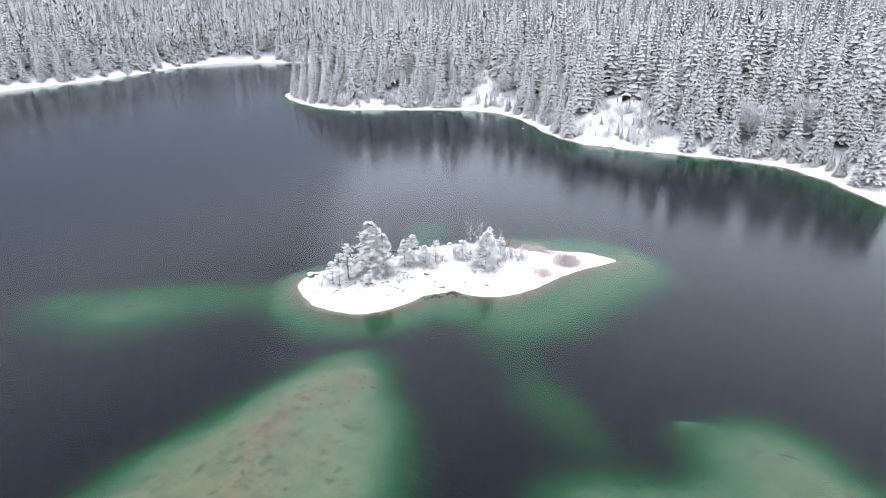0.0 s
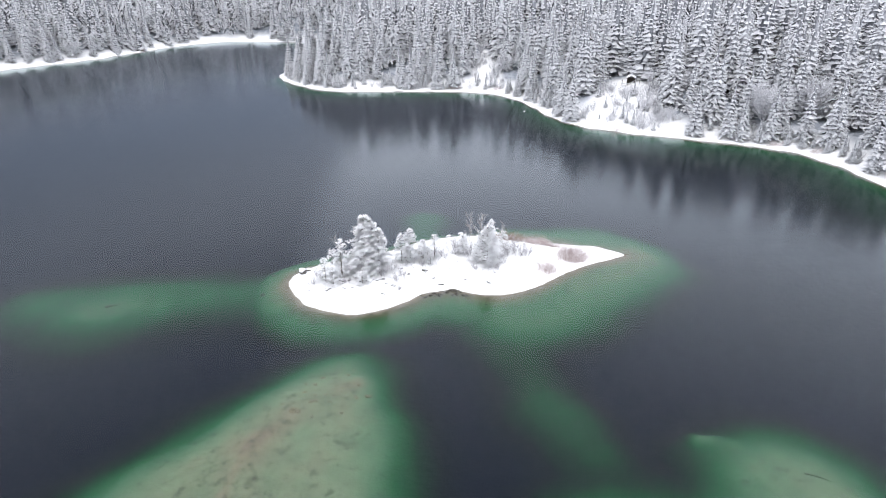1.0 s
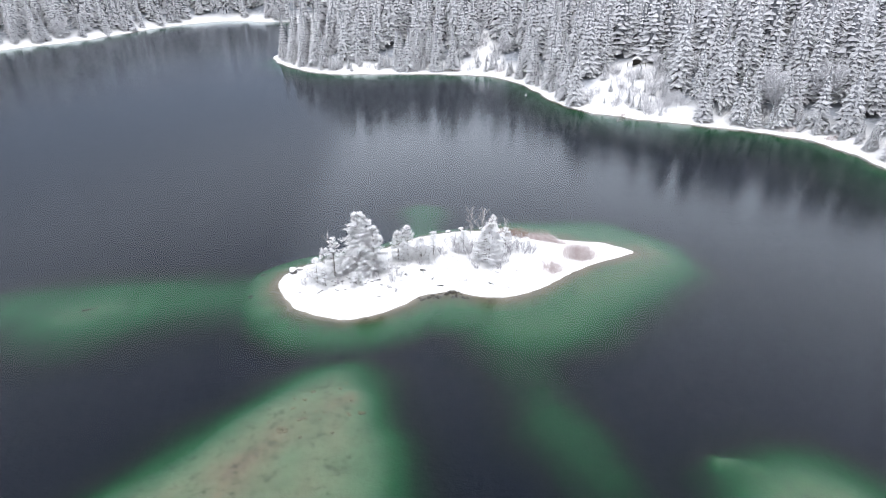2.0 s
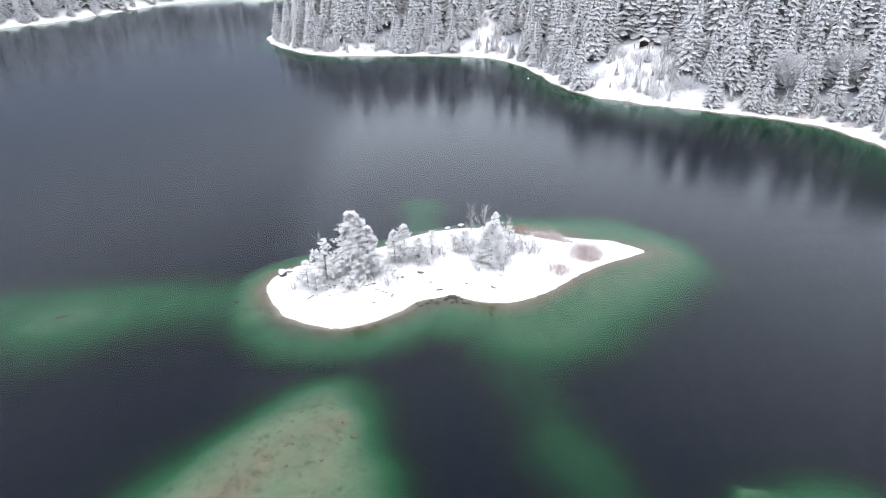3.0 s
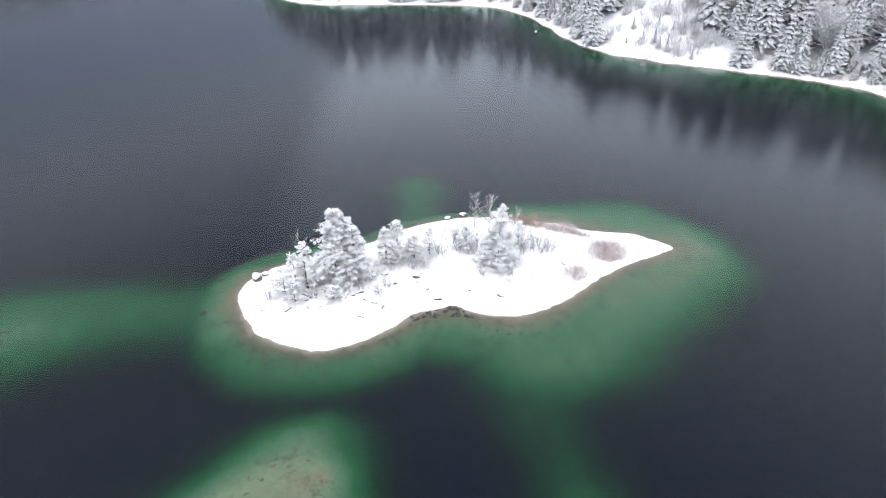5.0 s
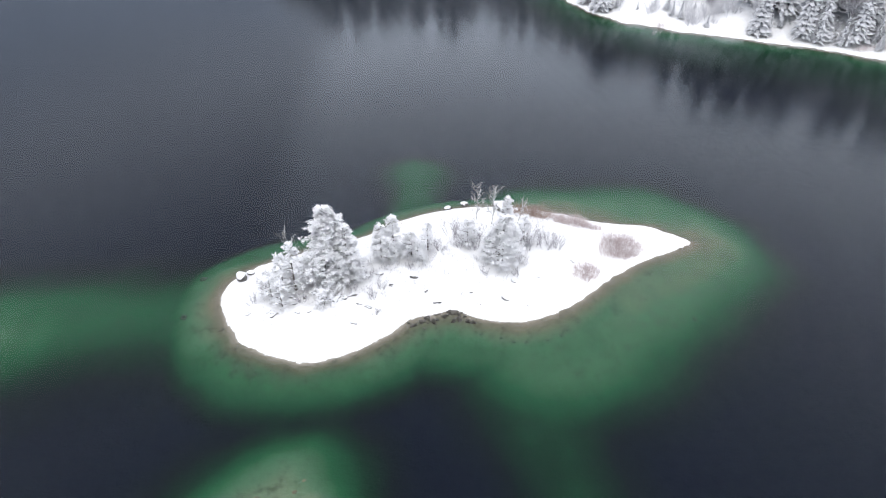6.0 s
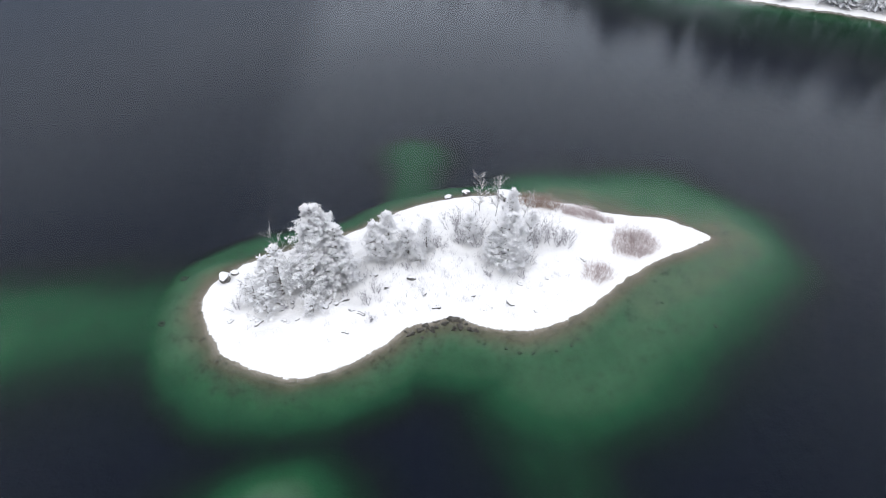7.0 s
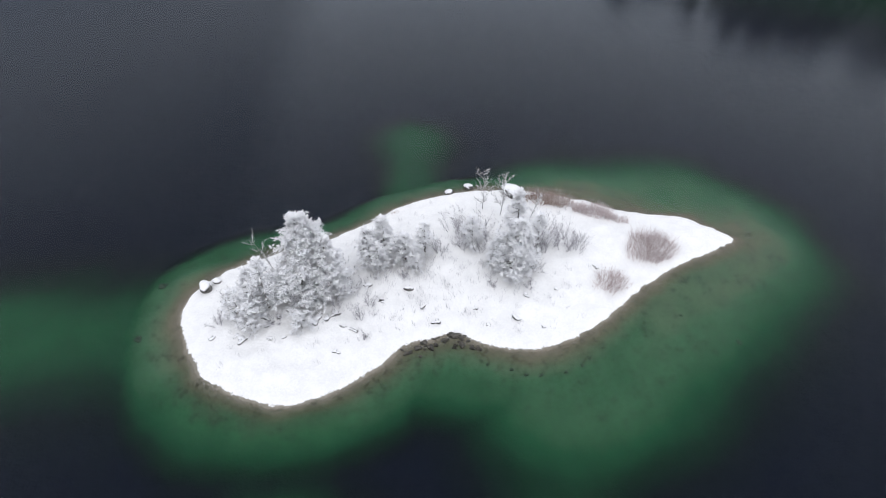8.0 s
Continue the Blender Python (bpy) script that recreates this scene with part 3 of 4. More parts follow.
def pine(x, y, height, radius, seed, label, limbs=60, per=30, tuft=0.5, tops=((0, 0, 1.0, 1.0),), foot=0.05, round_top=0.6, turn=0.0):
    r = np.random.RandomState(seed)
    tree = put("pine_tree", x, y, label, "tree", turn=turn)
    crowns, limb_sets, stems = [], [], []
    for bx, by, hk, rk in tops:
        c, l = pine_arrays(r, height * hk, radius * rk, max(8, int(limbs * hk * rk)), per, foot, round_top, tuft, (bx, by))
        crowns.append(c), limb_sets.append(l)
        v, f = trunk_arrays(height * hk * 0.95, 0.022 * height * hk)
        v[:, 0] += bx * np.clip(v[:, 2] / 1.5, 0.2, 1)
        v[:, 1] += by * np.clip(v[:, 2] / 1.5, 0.2, 1)
        stems.append((v, f))
    for v, f in stems:
        part("trunk", mesh_of("trunk", v, f, M_BARK), tree, "dark bark trunk")
    part("branchwork", mesh_of("branchwork", *join(limb_sets), M_BARK), tree, kind="stuff")
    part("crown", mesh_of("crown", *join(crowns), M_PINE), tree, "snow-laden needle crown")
    return tree


def twig_mesh(seed, height, spread, levels, shoots, thick, material, start=single_stem, thin=0.5, keep=0.72):
    return mesh_of("twig_clump", *branching(np.random.RandomState(seed), height, spread, levels, start, shoots, thick, thin, keep), material)


def bush_start(seed, count, fan):
    """Many stems that fan out from one foot."""
    def start(height, thick):
        r = np.random.RandomState(seed)
        out = []
        for _ in range(count):
            a, t = r.uniform(0, 6.28), fan * math.sqrt(r.uniform(0, 1))
            out.append(((0.25 * t * math.cos(a) * height, 0.25 * t * math.sin(a) * height, -0.1), (t * math.cos(a), t * math.sin(a), 1), height * r.uniform(0.7, 1.0), thick))
        return out
    return start


def thicket(x, y, rx, ry, height, count, seed, name, label, category, material, turn=0.0, twigs=2, group=""):
    """A low clump of upright stems over an oval of ground, with side twigs and snow caught between them."""
    r = np.random.RandomState(seed)
    ob = put(name, x, y, label, category, group, sink=0.0, turn=turn)
    gz = float(ground_height(x, y))
    a, q = r.uniform(0, 6.28, count), np.sqrt(r.uniform(0, 1, count))
    q *= 1.0 + 0.16 * np.sin(2 * a + seed) + 0.12 * np.sin(5 * a + 2.0 * seed) + r.normal(0, 0.07, count)     # a ragged outline
    px, py = rx * q * np.cos(a), ry * q * np.sin(a)
    c, s = math.cos(turn), math.sin(turn)
    pz = ground_height(x + px * c - py * s, y + px * s + py * c) - gz - 0.05
    h = height * (1 - 0.45 * np.minimum(q, 1.2) ** 2) * r.uniform(0.35, 1.15, count) * (1 + 0.25 * np.sin(3 * a + seed))
    foot = np.stack([px, py, pz], 1)
    lean = np.stack([0.24 * q * np.cos(a) + r.normal(0, 0.24, count), 0.24 * q * np.sin(a) + r.normal(0, 0.24, count), np.ones(count)], 1)
    tip = foot + lean * h[:, None]
    mid = foot + (tip - foot) * 0.5 + r.normal(0, 0.05, (count, 3))
    sets = [tubes(foot, mid, np.full(count, 0.013), np.full(count, 0.010)), tubes(mid, tip, np.full(count, 0.010), np.full(count, 0.005))]
    for _ in range(twigs):
        t = r.uniform(0.3, 0.9, count)[:, None]
        p = foot + (tip - foot) * t
        e = p + np.stack([r.normal(0, 0.22, count), r.normal(0, 0.22, count), r.uniform(0.1, 0.4, count)], 1) * height * 0.5
        sets.append(tubes(p, e, np.full(count, 0.009), np.full(count, 0.005)))
    part("stem_clump", mesh_of("stem_clump", *join(sets), material), ob, kind="stuff")
    return ob


ICO = None


def ball():
    """Points and triangles of a fine round lump of radius 1."""
    global ICO
    if ICO is None:
        bm = bmesh.new()
        bmesh.ops.create_icosphere(bm, subdivisions=3, radius=1.0)
        bm.verts.ensure_lookup_table()
        ICO = (np.array([v.co[:] for v in bm.verts]), np.array([[v.index for v in f.verts] for f in bm.faces]))
        bm.free()
    return ICO


def lump_mesh(name, seed, sx, sy, sz, material, rough=0.22):
    r = np.random.RandomState(seed)
    v, f = ball()
    v = v.copy()
    k = np.ones(len(v))
    for _ in range(9):
        d = r.normal(0, 1, 3)
        d /= np.linalg.norm(d)
        k += rough * 0.35 * np.sin(v @ d * r.uniform(2, 6) + r.uniform(0, 6.28))
        k -= rough * 0.9 * np.clip(v @ d - r.uniform(0.55, 0.85), 0, 1)
    v = v * k[:, None] * (sx, sy, sz)
    v[:, 2] = np.maximum(v[:, 2], -0.45 * sz)
    return mesh_of(name, v, f, material, smooth=True)


def boulder(x, y, sx, sy, sz, seed, label, cap=True, wet=False, z=None, lift=0.35, name="boulder", slip=0.34, capk=1.12):
    ob = put(name, x, y, label, "rock", sink=-lift * sz, turn=math.sin(seed * 1.7) * 0.7, z=z)
    part("stone", lump_mesh("stone", seed, sx, sy, sz, {"sunk": M_BEDROCK, "sand": M_SANDROCK}.get(wet, M_WETROCK) if wet else M_ROCK, 0.22 if cap else 0.42), ob)
    if cap:
        me = lump_mesh("snow_cap", seed + 500, sx * capk, sy * capk, sz * 0.50, M_SNOW, 0.16)
        c = part("snow_cap", me, ob, "rounded snow cap")
        c.location = (-0.5 * slip * sx, slip * sy, sz * 0.46)
    return ob


# ---- the island's trees ----
pine(-13.2, 4.9, 9.2, 2.95, 31, "large snow-laden pine with a rounded full crown", limbs=135, per=53, tuft=0.40, round_top=0.25,
     tops=((0, 0, 1.0, 0.95), (2.1, -0.9, 0.80, 0.66), (-0.2, -1.5, 0.58, 0.90)), foot=0.05)
pine(-16.8, 2.6, 6.3, 1.5, 32, "slim snowy pine beside the large pine", limbs=44, per=18, tuft=0.37, round_top=0.1)
pine(-19.2, 1.4, 3.9, 1.5, 33, "low frosted pine with a loose crown", limbs=36, per=14, tuft=0.34)
pine(-17.9, 0.2, 3.2, 1.3, 34, "low frosted pine at the foot of the large pine", limbs=30, per=12, tuft=0.32)
pine(-18.3, 3.4, 4.4, 1.3, 45, "bushy snowy pine beside the large pine", limbs=38, per=16, tuft=0.36)
pine(-13.4, 0.0, 2.0, 1.2, 35, "small frosted pine in front of the large pine", limbs=28, per=12, tuft=0.31)
pine(-6.3, 9.0, 5.3, 1.4, 36, "middle-sized snowy pine with an open crown", limbs=46, per=23, tuft=0.38)
pine(-7.7, 7.9, 4.7, 1.4, 46, "snowy pine with an uneven open crown", limbs=42, per=23, tuft=0.38, tops=((0, 0, 1, 1), (0.9, -0.8, 0.7, 0.8)))
pine(-4.2, 8.4, 3.6, 1.3, 37, "small bushy pine under thick snow", limbs=36, per=20, tuft=0.37, tops=((0, 0, 1, 1), (0.8, -0.6, 0.75, 0.8)))
pine(-2.3, 9.6, 4.0, 1.0, 38, "slender young pine with snowy twigs", limbs=32, per=18, tuft=0.32)
pine(-3.0, 6.9, 1.8, 0.7, 39, "knee-high snowy pine seedling", limbs=16, per=12, tuft=0.27)
pine(2.5, 10.8, 3.6, 1.35, 40, "small round pine with frosted needles", limbs=36, per=20, tuft=0.34)
pine(6.2, 6.6, 6.4, 2.4, 41, "tall snowy pine with layered limbs", limbs=100, per=38, tuft=0.38, round_top=0.2, foot=0.06)
pine(7.4, 12.9, 5.2, 1.25, 42, "slim snowy pine behind the layered pine", limbs=44, per=20, tuft=0.37, round_top=0.1)
pine(9.2, 10.4, 4.2, 1.1, 43, "slim frosted pine with dark gaps", limbs=32, per=16, tuft=0.34, round_top=0.1)
pine(4.6, 7.6, 3.4, 1.2, 44, "low snowy pine under the layered pine", limbs=30, per=16, tuft=0.34)


def bare_tree(x, y, height, seed, label, material=M_DEAD, levels=3, shoots=2, spread=0.50, lean=(0.02, 0.02), thick=0.075, name="bare_tree"):
    tree = put(name, x, y, label, "tree")

    def start(h, t):
        return [((0, 0, -0.2), (lean[0], lean[1], 1), h, t)]
    part("branchwork", twig_mesh(seed, height, spread, levels, shoots, thick, material, start, thin=0.6, keep=0.52), tree, kind="stuff")
    return tree


bare_tree(4.0, 16.2, 5.2, 61, "dead leafless tree with frosted bare branches", lean=(0.03, 0.03), thick=0.050, spread=0.45, shoots=3)
bare_tree(5.8, 15.3, 5.8, 66, "tall dead leafless tree with pale branches", lean=(0.08, 0.03), thick=0.054, spread=0.45, shoots=3)
bare_tree(-16.6, 6.7, 6.0, 63, "thin dead tree leaning over the shore", lean=(-0.16, 0.02), thick=0.050)
bare_tree(8.6, 13.8, 4.6, 64, "thin leafless tree beside the snowy pines", lean=(0.12, 0.05), thick=0.05)


def frosted_shrub(x, y, height, seed, label="leafless shrub with frosted twigs", count=9, fan=0.8, material=M_FROST, group="frosted shrubs", levels=2):
    ob = put("frosted_shrub", x, y, label, "shrub", group, sink=0.05)
    part("twig_clump", twig_mesh(seed, height, 0.5, levels, 2, 0.030, material, bush_start(seed, count, fan), keep=0.6), ob, kind="stuff")
    return ob


for k, (x, y, h) in enumerate([(0.6, 12.4, 2.6), (3.4, 12.2, 2.8), (1.4, 10.0, 1.8), (10.6, 10.3, 3.2), (11.6, 9.4, 2.6), (12.9, 9.2, 2.2), (9.6, 8.6, 2.2), (8.6, 6.6, 1.6),
                               (13.4, 10.4, 1.6), (-8.3, 1.2, 1.7), (-7.6, 2.8, 1.5), (-9.4, 4.4, 1.6), (-8.0, -0.8, 0.9), (-21.2, 1.0, 1.5), (-5.0, 10.4, 1.8), (-10.6, 2.4, 1.4),
                               (-0.8, 9.2, 1.5), (4.2, 4.8, 1.1), (7.6, 4.4, 1.1), (-4.4, 6.0, 1.0), (1.6, 12.8, 2.6), (4.6, 11.2, 2.4), (3.2, 9.4, 1.7), (10.0, 11.4, 2.8), (12.0, 10.6, 2.6),
                               (8.2, 9.0, 2.2), (-11.2, 5.6, 2.0), (-15.8, 0.8, 1.6), (-16.6, 5.6, 2.4), (-20.8, 3.2, 2.0), (-1.6, 10.6, 1.6)]):
    frosted_shrub(x, y, h, 200 + k, count=6 + k % 3)

# dry herbs that stick out of the snow, too many to count
def build_herbs():
    r = np.random.RandomState(9)
    a, b = [], []
    for _ in range(1900):
        cx, cy = r.uniform(-22, 14), r.uniform(-4, 19)
        w = math.exp(-((cx + 3) / 9) ** 2 - ((cy - 6.0) / 5.0) ** 2) + 0.06
        if r.uniform() > w or float(signed_distance(cx, cy, ISLAND)) < 1.2:
            continue
        for _ in range(r.randint(4, 11)):
            x, y = cx + r.normal(0, 0.16), cy + r.normal(0, 0.16)
            a.append((x, y, 0)), b.append((x + r.normal(0, 0.12), y + r.normal(0, 0.12), r.uniform(0.2, 0.65)))
    a, b = np.array(a), np.array(b)
    z = ground_height(a[:, 0], a[:, 1])
    a[:, 2] = z - 0.05
    b[:, 2] += z
    me = mesh_of("dry_herbs", *tubes(a, b, np.full(len(a), 0.013), np.full(len(a), 0.006)), M_RIME)
    tagged(new("dry_herbs", me), "frosted dry stalks sticking out of the snow", "herbs", kind="stuff")


build_herbs()

thicket(20.9, 9.8, 2.3, 1.9, 1.9, 850, 71, "willow_bush", "round leafless reddish willow bush dusted with snow", "bush", M_RED, turn=0.25)
thicket(15.8, 5.3, 1.6, 1.2, 1.6, 300, 72, "willow_bush", "sparse leafless brownish willow bush in the snow", "bush", M_RED, turn=0.5)
thicket(16.2, 15.9, 2.7, 0.9, 1.4, 620, 73, "willow_bush", "long low reddish bush along the shore", "bush", M_RED, turn=-0.35)
thicket(19.0, 14.6, 1.0, 0.5, 0.8, 120, 74, "willow_bush", "small sparse reddish bush in the snow", "bush", M_RED, turn=-0.4)
thicket(11.4, 18.3, 2.8, 1.1, 1.6, 760, 75, "reed_bed", "dry brown reeds at the edge of the water", "reeds", M_REED, turn=-0.3, twigs=1)
thicket(-5.7, 16.9, 0.5, 0.3, 0.5, 26, 76, "reed_bed", "small tuft of dry brown reeds on the shore", "reeds", M_REED, twigs=1)

# ---- the island's stones ----
boulder(-23.6, 5.8, 0.62, 0.54, 0.62, 81, "large rounded boulder with a thick snow cap", lift=0.35, slip=0.5, capk=0.95)
boulder(0.6, 20.5, 0.45, 0.35, 0.40, 82, "snow-capped stone at the back shore", lift=0.25)
boulder(2.9, 21.3, 0.42, 0.36, 0.50, 83, "snow-capped round stone standing in the water", z=-0.1, lift=0.4)
boulder(7.5, 19.6, 1.15, 0.8, 0.75, 84, "big boulder buried under a mound of snow", lift=0.35)
boulder(-22.8, 6.8, 0.4, 0.3, 0.3, 85, "small snow-capped stone beside the boulder", lift=0.25)
for k, (x, y, s) in enumerate([(-18.6, -0.9, 0.55), (-19.3, -0.4, 0.35), (-17.0, 1.4, 0.6), (-18.0, 0.6, 0.4), (-12.3, 0.7, 0.7), (-11.3, 1.1, 0.5), (-13.8, 1.0, 0.6), (-10.7, 1.9, 0.45),
                               (-7.9, 5.0, 0.55), (-4.1, 4.8, 0.6), (5.9, 1.3, 0.55), (-1.4, 1.1, 0.5), (-14.9, -0.9, 0.3), (-16.2, -1.0, 0.3), (7.2, 3.4, 0.35), (-21.6, -0.2, 0.35),
                               (3.4, 0.7, 0.35), (8.4, 0.2, 0.3), (-10.2, -2.3, 0.35), (-2.6, 2.6, 0.3), (10.2, 4.4, 0.3), (14.6, 7.2, 0.3), (-6.4, 3.2, 0.35), (2.4, 2.6, 0.3)]):
    boulder(x, y, s * 0.8, s * 0.55, s * 0.52, 100 + k, "dark stone half buried in the snow", lift=0.02, cap=False, name="stone_block")
for k, (x, y, s) in enumerate([(1.9, -1.6, 0.3), (-3.8, -1.9, 0.25), (-2.5, -1.0, 0.3), (0.9, -1.2, 0.35), (0.2, -0.3, 0.45), (-0.6, -0.7, 0.35), (0.9, -0.5, 0.35), (-2.0, -1.4, 0.4), (-3.0, -1.5, 0.3), (0.3, -1.3, 0.3)]):
    boulder(x, y, s, s * 0.75, s * 0.6, 140 + k, "wet dark stone at the edge of the lake", cap=False, wet=True, lift=0.3, name="shore_stone")

rubble = np.random.RandomState(33)
for k in range(26):
    t = rubble.uniform(0, 1)
    x, y, s = -4.6 + 7.2 * t, -1.75 + 1.5 * math.exp(-((t - 0.62) / 0.25) ** 2) + rubble.normal(0, 0.28), rubble.uniform(0.10, 0.24)
    boulder(x, y, s, s * 0.75, s * 0.55, 260 + k, "small wet dark stone in the shallow bay", cap=False, wet=True, lift=0.2, name="shore_stone")
for k in range(11):
    t = k / 10
    x, y, s = -16.4 + 7.4 * t, 0.9 + 0.9 * math.sin(3.1 * t) - 0.6 * t + rubble.normal(0, 0.35), rubble.uniform(0.25, 0.5)
    boulder(x, y, s * rubble.uniform(0.5, 1.1), s * 0.4, s * 0.5, 300 + k, "dark ledge stone under the large pine in snow", lift=0.05, cap=False, name="ledge_stone")

# ---- the mainland's small things ----
def bare_crowns():
    """Frosted leafless trees among the spruces."""
    def vase(seed, limbs=6):
        def start(height, thick):
            q = np.random.RandomState(seed)
            out = [((0, 0, -0.4), (0.02, 0.02, 1), height * 0.75, thick)]
            for j in range(limbs):
                a, t = j * 1.05 + q.uniform(-0.3, 0.3), q.uniform(0.35, 1.05)
                out.append(((0, 0, height * q.uniform(0.10, 0.32)), (t * math.cos(a), t * math.sin(a), 1), height * q.uniform(0.5, 0.72), thick * 0.6))
            return out
        return start
    kinds = [twig_mesh(300 + k, 13.0, 0.5, 2, 3, 0.19, M_RIME, vase(310 + k), thin=0.58, keep=0.64) for k in range(2)]
    full = twig_mesh(305, 13.0, 0.55, 2, 4, 0.19, M_RIME, vase(318, 13), thin=0.62, keep=0.62)
    r = np.random.RandomState(12)
    spots = [(93.0, 88.0, 1.15), (105.5, 87.0, 1.05), (80, 112, 0.7), (29, 178, 0.7), (-62, 203, 0.6), (48, 112, 0.45), (70, 99, 0.5), (76, 97, 0.45), (58, 138, 0.6),
             (14, 182, 0.55), (-20, 178, 0.4), (-44, 181, 0.4), (21, 196, 0.6), (71, 122, 0.6), (73, 141, 0.9), (-180, 290, 0.7), (-194, 272, 0.9),
             (-148, 378, 0.6), (115, 78, 0.7), (-170, 344, 0.8)]
    for x, y, size in spots:
        tree = put("bare_tree", x, y, "leafless broadleaf tree white with frost", "tree", "frosted broadleaf trees", sink=0.0, turn=r.uniform(0, 6.28), size=size)
        part("branchwork", full if size > 1 else kinds[r.randint(2)], tree, kind="stuff")


bare_crowns()


def shore_shrubs():
    r = np.random.RandomState(15)
    kinds = [twig_mesh(400 + k, 2.6, 0.5, 1, 2, 0.040, M_RIME, bush_start(400 + k, 10, 0.8), thin=0.7, keep=0.6) for k in range(4)]
    seedling = [(mesh_of("crown", *spruce_arrays(np.random.RandomState(420 + k), 4.0, 1.0, 90, 0.22, 1), M_SPRUCE), mesh_of("trunk", *trunk_arrays(3.8, 0.07), M_BARK)) for k in range(3)]
    n = 0
    while n < 190:
        x, y = r.uniform(-75, 120), r.uniform(60, 230)
        if n > 95:
            x, y = r.uniform(54, 78), r.uniform(98, 128)
        if n > 165:
            x, y = r.uniform(13, 30), r.uniform(168, 210)
        d = float(signed_distance(x, y, MAINLAND))
        c = float(clearing(x, y))
        if math.hypot(x - 66, y - 127) < 6.5:
            continue
        if not (4 < d < 10 or (c > 0.5 and 5 < d < 30 and r.uniform() < 0.8)):
            continue
        n += 1
        if c > 0.5 and r.uniform() < 0.3:
            ob = put("spruce_tree", x, y, "small snowy spruce sapling in the clearing", "tree", "spruce saplings", turn=r.uniform(0, 6.28), size=r.uniform(0.5, 1.5))
            crown, trunk = seedling[r.randint(3)]
            part("trunk", trunk, ob)
            part("crown", crown, ob)
        else:
            ob = put("frosted_shrub", x, y, "frosted leafless shrub on the snowy bank", "shrub", "shrubs on the bank", turn=r.uniform(0, 6.28), size=r.uniform(0.5, 1.3) * (1.45 if c > 0.5 else 1.0))
            part("twig_clump", kinds[r.randint(4)], ob, kind="stuff")


shore_shrubs()
for k, (x, y, rx) in enumerate([(55.0, 100.5, 1.8), (93.5, 81.0, 2.2), (100.5, 73.0, 1.6), (26, 168, 2.0), (9, 173.5, 2.2)]):
    thicket(x, y, rx, 1.0, 1.3, 150, 90 + k, "willow_bush", "low brownish willow bush on the snowy strand", "bush", M_RED, group="bushes on the strand")


def box(sx, sy, sz, bevel=0.03):
    bm = bmesh.new()
    bmesh.ops.create_cube(bm, size=1.0)
    bmesh.ops.scale(bm, vec=(sx, sy, sz), verts=bm.verts)
    bmesh.ops.bevel(bm, geom=bm.edges[:], offset=bevel, segments=1, affect="EDGES")
    return bm


def bm_part(name, bm, material, parent, at, turn=(0, 0, 0), label=""):
    me = bpy.data.meshes.new(name)
    bm.to_mesh(me)
    bm.free()
    me.materials.append(material)
    ob = part(name, me, parent, label)
    ob.matrix_basis = Matrix.LocRotScale(at, Euler(turn), None)
    return ob


def hut():
    """An open shelter: gable roof under snow, dark inside, a bench, a low snowy deck with two posts."""
    ob = put("wooden_hut", 67.0, 129.5, "small dark open wooden shelter with a snowy gable roof", "hut", sink=0.1, turn=-0.36, size=1.0)
    bm_part("back_wall", box(2.6, 0.12, 1.9), M_WOOD, ob, (0, 1.0, 0.95))
    bm_part("bench", box(2.1, 0.45, 0.10), M_WOOD, ob, (0, 0.6, 0.50))
    for s in (-1, 1):
        bm_part("side_wall", box(0.12, 1.8, 1.9), M_WOOD, ob, (s * 1.24, 0.0, 0.95))
        bm_part("front_post", box(0.18, 0.18, 1.75), M_WOOD, ob, (s * 1.2, -1.0, 0.87))
        bm_part("roof_slope", box(1.75, 2.5, 0.10), M_WOOD, ob, (s * 0.72, -0.05, 2.20), (0, s * 0.45, 0))
        bm_part("roof_snow", box(1.85, 2.7, 0.36, 0.15), M_SNOW, ob, (s * 0.74, -0.10, 2.46), (0, s * 0.45, 0), "thick snow on the roof")
        bm_part("deck_post", box(0.22, 0.22, 1.5), M_WOOD, ob, (s * 2.8, -1.2, 0.55))
        bm_part("deck_snow", box(1.5, 0.6, 0.5, 0.15), M_SNOW, ob, (s * 2.0, -1.2, 0.20), (0, 0, 0), "snow heaped on the deck edge")


hut()


def buoy():
    ob = put("buoy", 31.2, 131.5, "small white mooring buoy on the lake", "buoy", z=0.0, sink=0.0)
    part("float", lump_mesh("float", 7, 0.28, 0.28, 0.28, M_SNOW, 0.0), ob)
    bm_part("ring", box(0.06, 0.06, 0.16, 0.02), M_WOOD, ob, (0, 0, 0.30))


buoy()


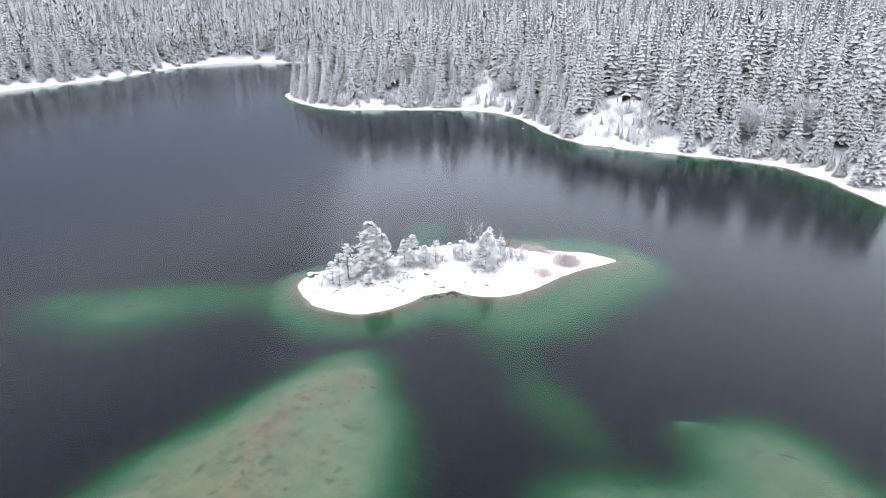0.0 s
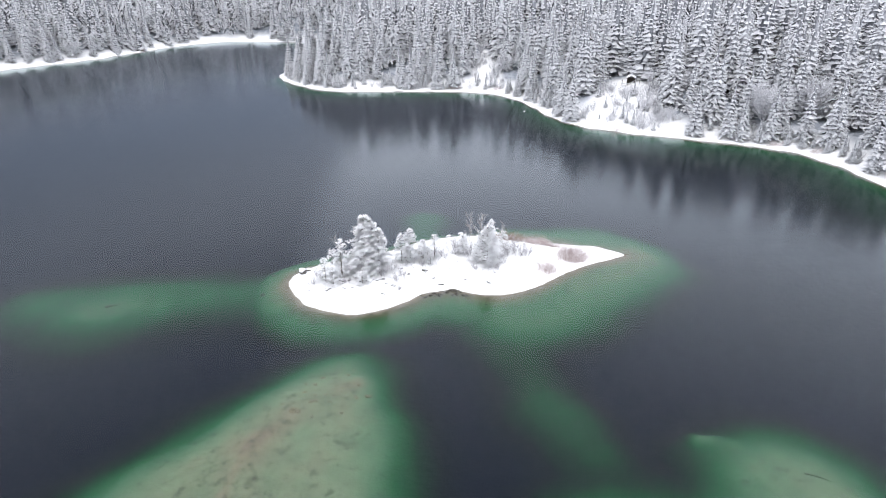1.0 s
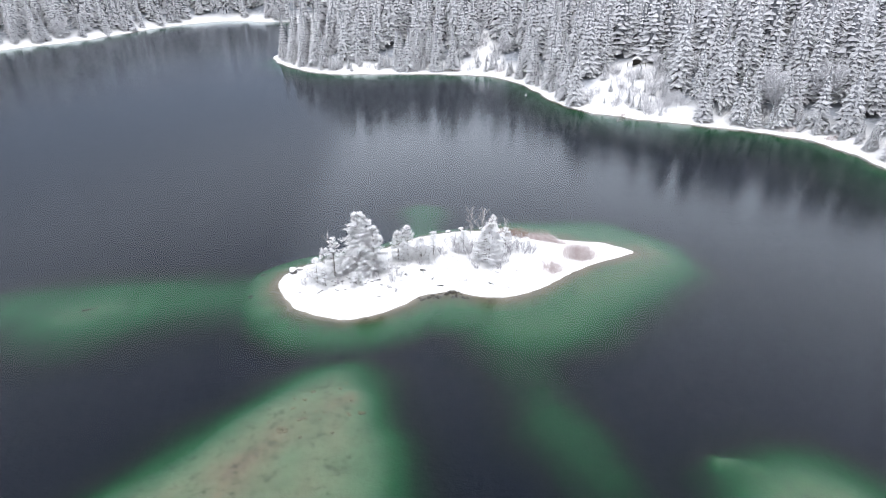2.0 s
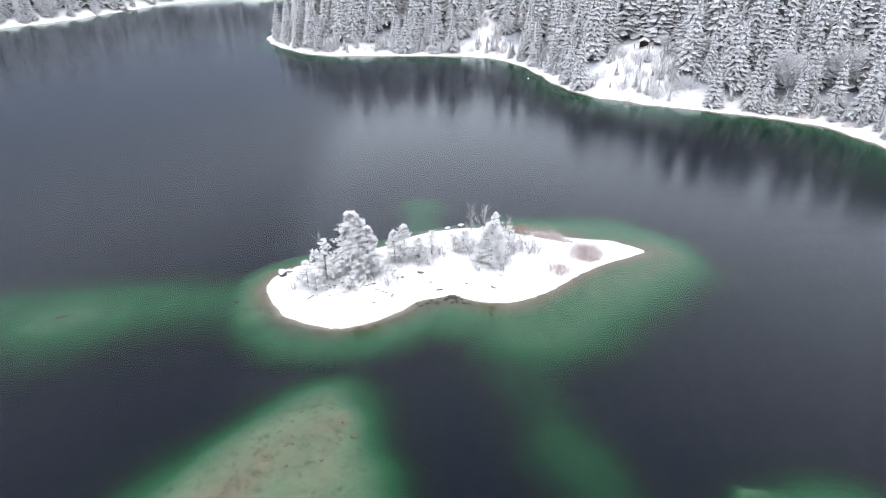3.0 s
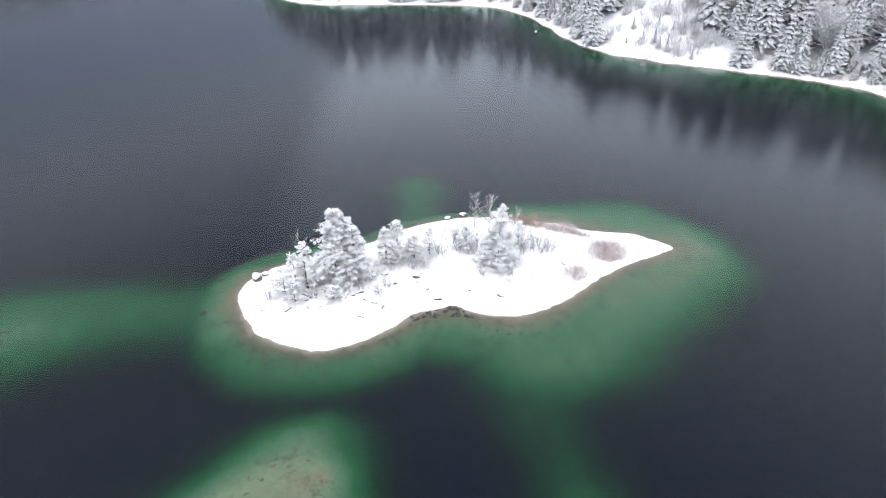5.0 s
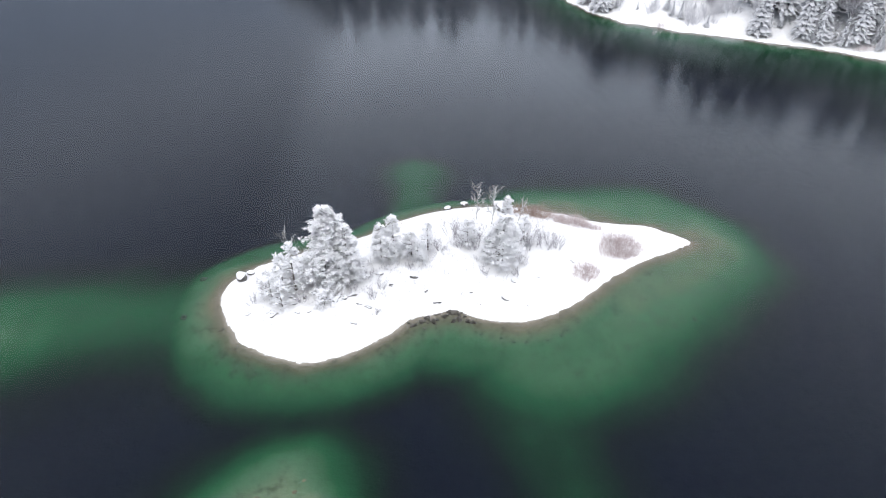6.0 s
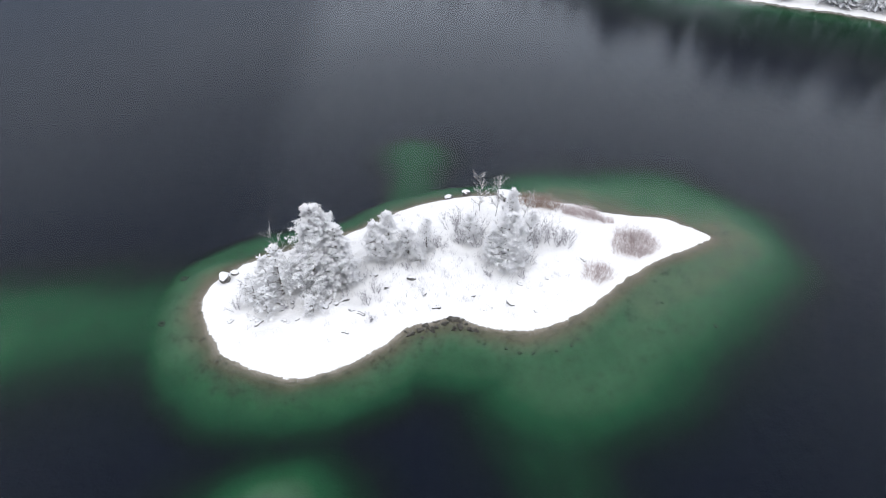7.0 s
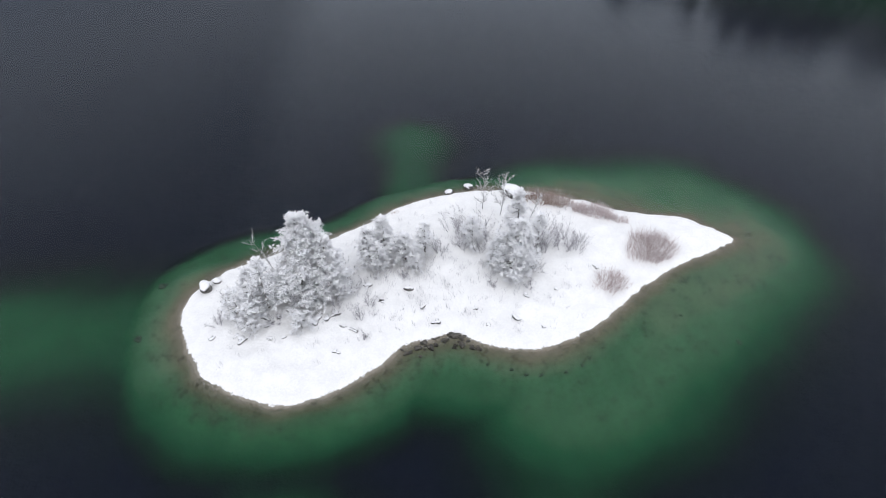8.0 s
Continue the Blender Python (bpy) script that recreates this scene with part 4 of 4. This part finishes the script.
# ---- things on the lake bed ----
def sunken_log(x, y, length, radius, turn, label):
    ob = put("sunken_log", x, y, label, "log", sink=-radius * 0.4, turn=turn)
    r = np.random.RandomState(int(abs(x * 10)))
    v, f = trunk_arrays(length, radius)
    v = np.stack([v[:, 2] - length / 2, v[:, 0] + 0.12 * np.sin(v[:, 2] * 1.3), v[:, 1]], 1)
    part("trunk", mesh_of("trunk", v, f, M_SUNKWOOD), ob)
    for _ in range(1):
        t = r.uniform(-0.3, 0.4) * length
        stub = tubes([(t, 0, 0)], [(t + 0.4, r.choice([-1, 1]) * 0.9, 0.15)], [radius * 0.45], [radius * 0.15])
        part("branch_stub", mesh_of("branch_stub", *stub, M_SUNKWOOD), ob)


sunken_log(34.4, -38.9, 2.4, 0.10, -0.5, "dark waterlogged tree trunk lying on the shoal")
sunken_log(-50.4, -2.0, 2.2, 0.17, 0.25, "old dark sunken trunk in shallow green water")
for k, (x, y, s) in enumerate([(26.6, -0.8, 0.26), (22.0, 2.0, 0.2), (-28.6, 7.6, 0.4), (-29.0, 1.0, 0.35), (5.1, -3.7, 0.16), (6.3, -4.2, 0.20), (7.7, -4.3, 0.18), (9.9, -4.0, 0.15), (11.5, -3.3, 0.20), (12.3, -2.6, 0.14), (3.1, -3.1, 0.15)]):
    boulder(x, y, s, s * 0.8, s * 0.45, 180 + k, "dark sunken stone on the lake bed", cap=False, wet="sunk", lift=0.1, name="sunken_stone")

for k, (x, y, s) in enumerate([(-18.7, -27.5, 0.50), (-10.7, -24.7, 0.40), (-16.6, -25.7, 0.20), (-14.6, -24.9, 0.18), (-18.2, -24.0, 0.20), (-11.9, -23.0, 0.22), (-20.4, -26.1, 0.18)]):
    boulder(x, y, s, s * 0.8, s * 0.5, 230 + k, "tan stone lying on the sandy shoal", cap=False, wet="sand", lift=0.15, name="sunken_stone")

pebbles = np.random.RandomState(41)
for k in range(16):
    x, y, s = pebbles.uniform(-19, -9.5), pebbles.uniform(-29, -19.5), pebbles.uniform(0.12, 0.26)
    boulder(x, y, s, s * 0.8, s * 0.5, 330 + k, "tan stone lying on the sandy shoal", cap=False, wet="sand", lift=0.15, name="sunken_stone")

bare_tree(74.0, 131.0, 11.0, 67, "tall thin leafless larch beside the shelter", material=M_FROST, spread=0.7, lean=(0.0, 0.0), thick=0.16)
bare_tree(77.5, 116.0, 7.5, 68, "thin leafless young tree on the bank", material=M_FROST, spread=0.6, lean=(0.0, 0.0), thick=0.10)
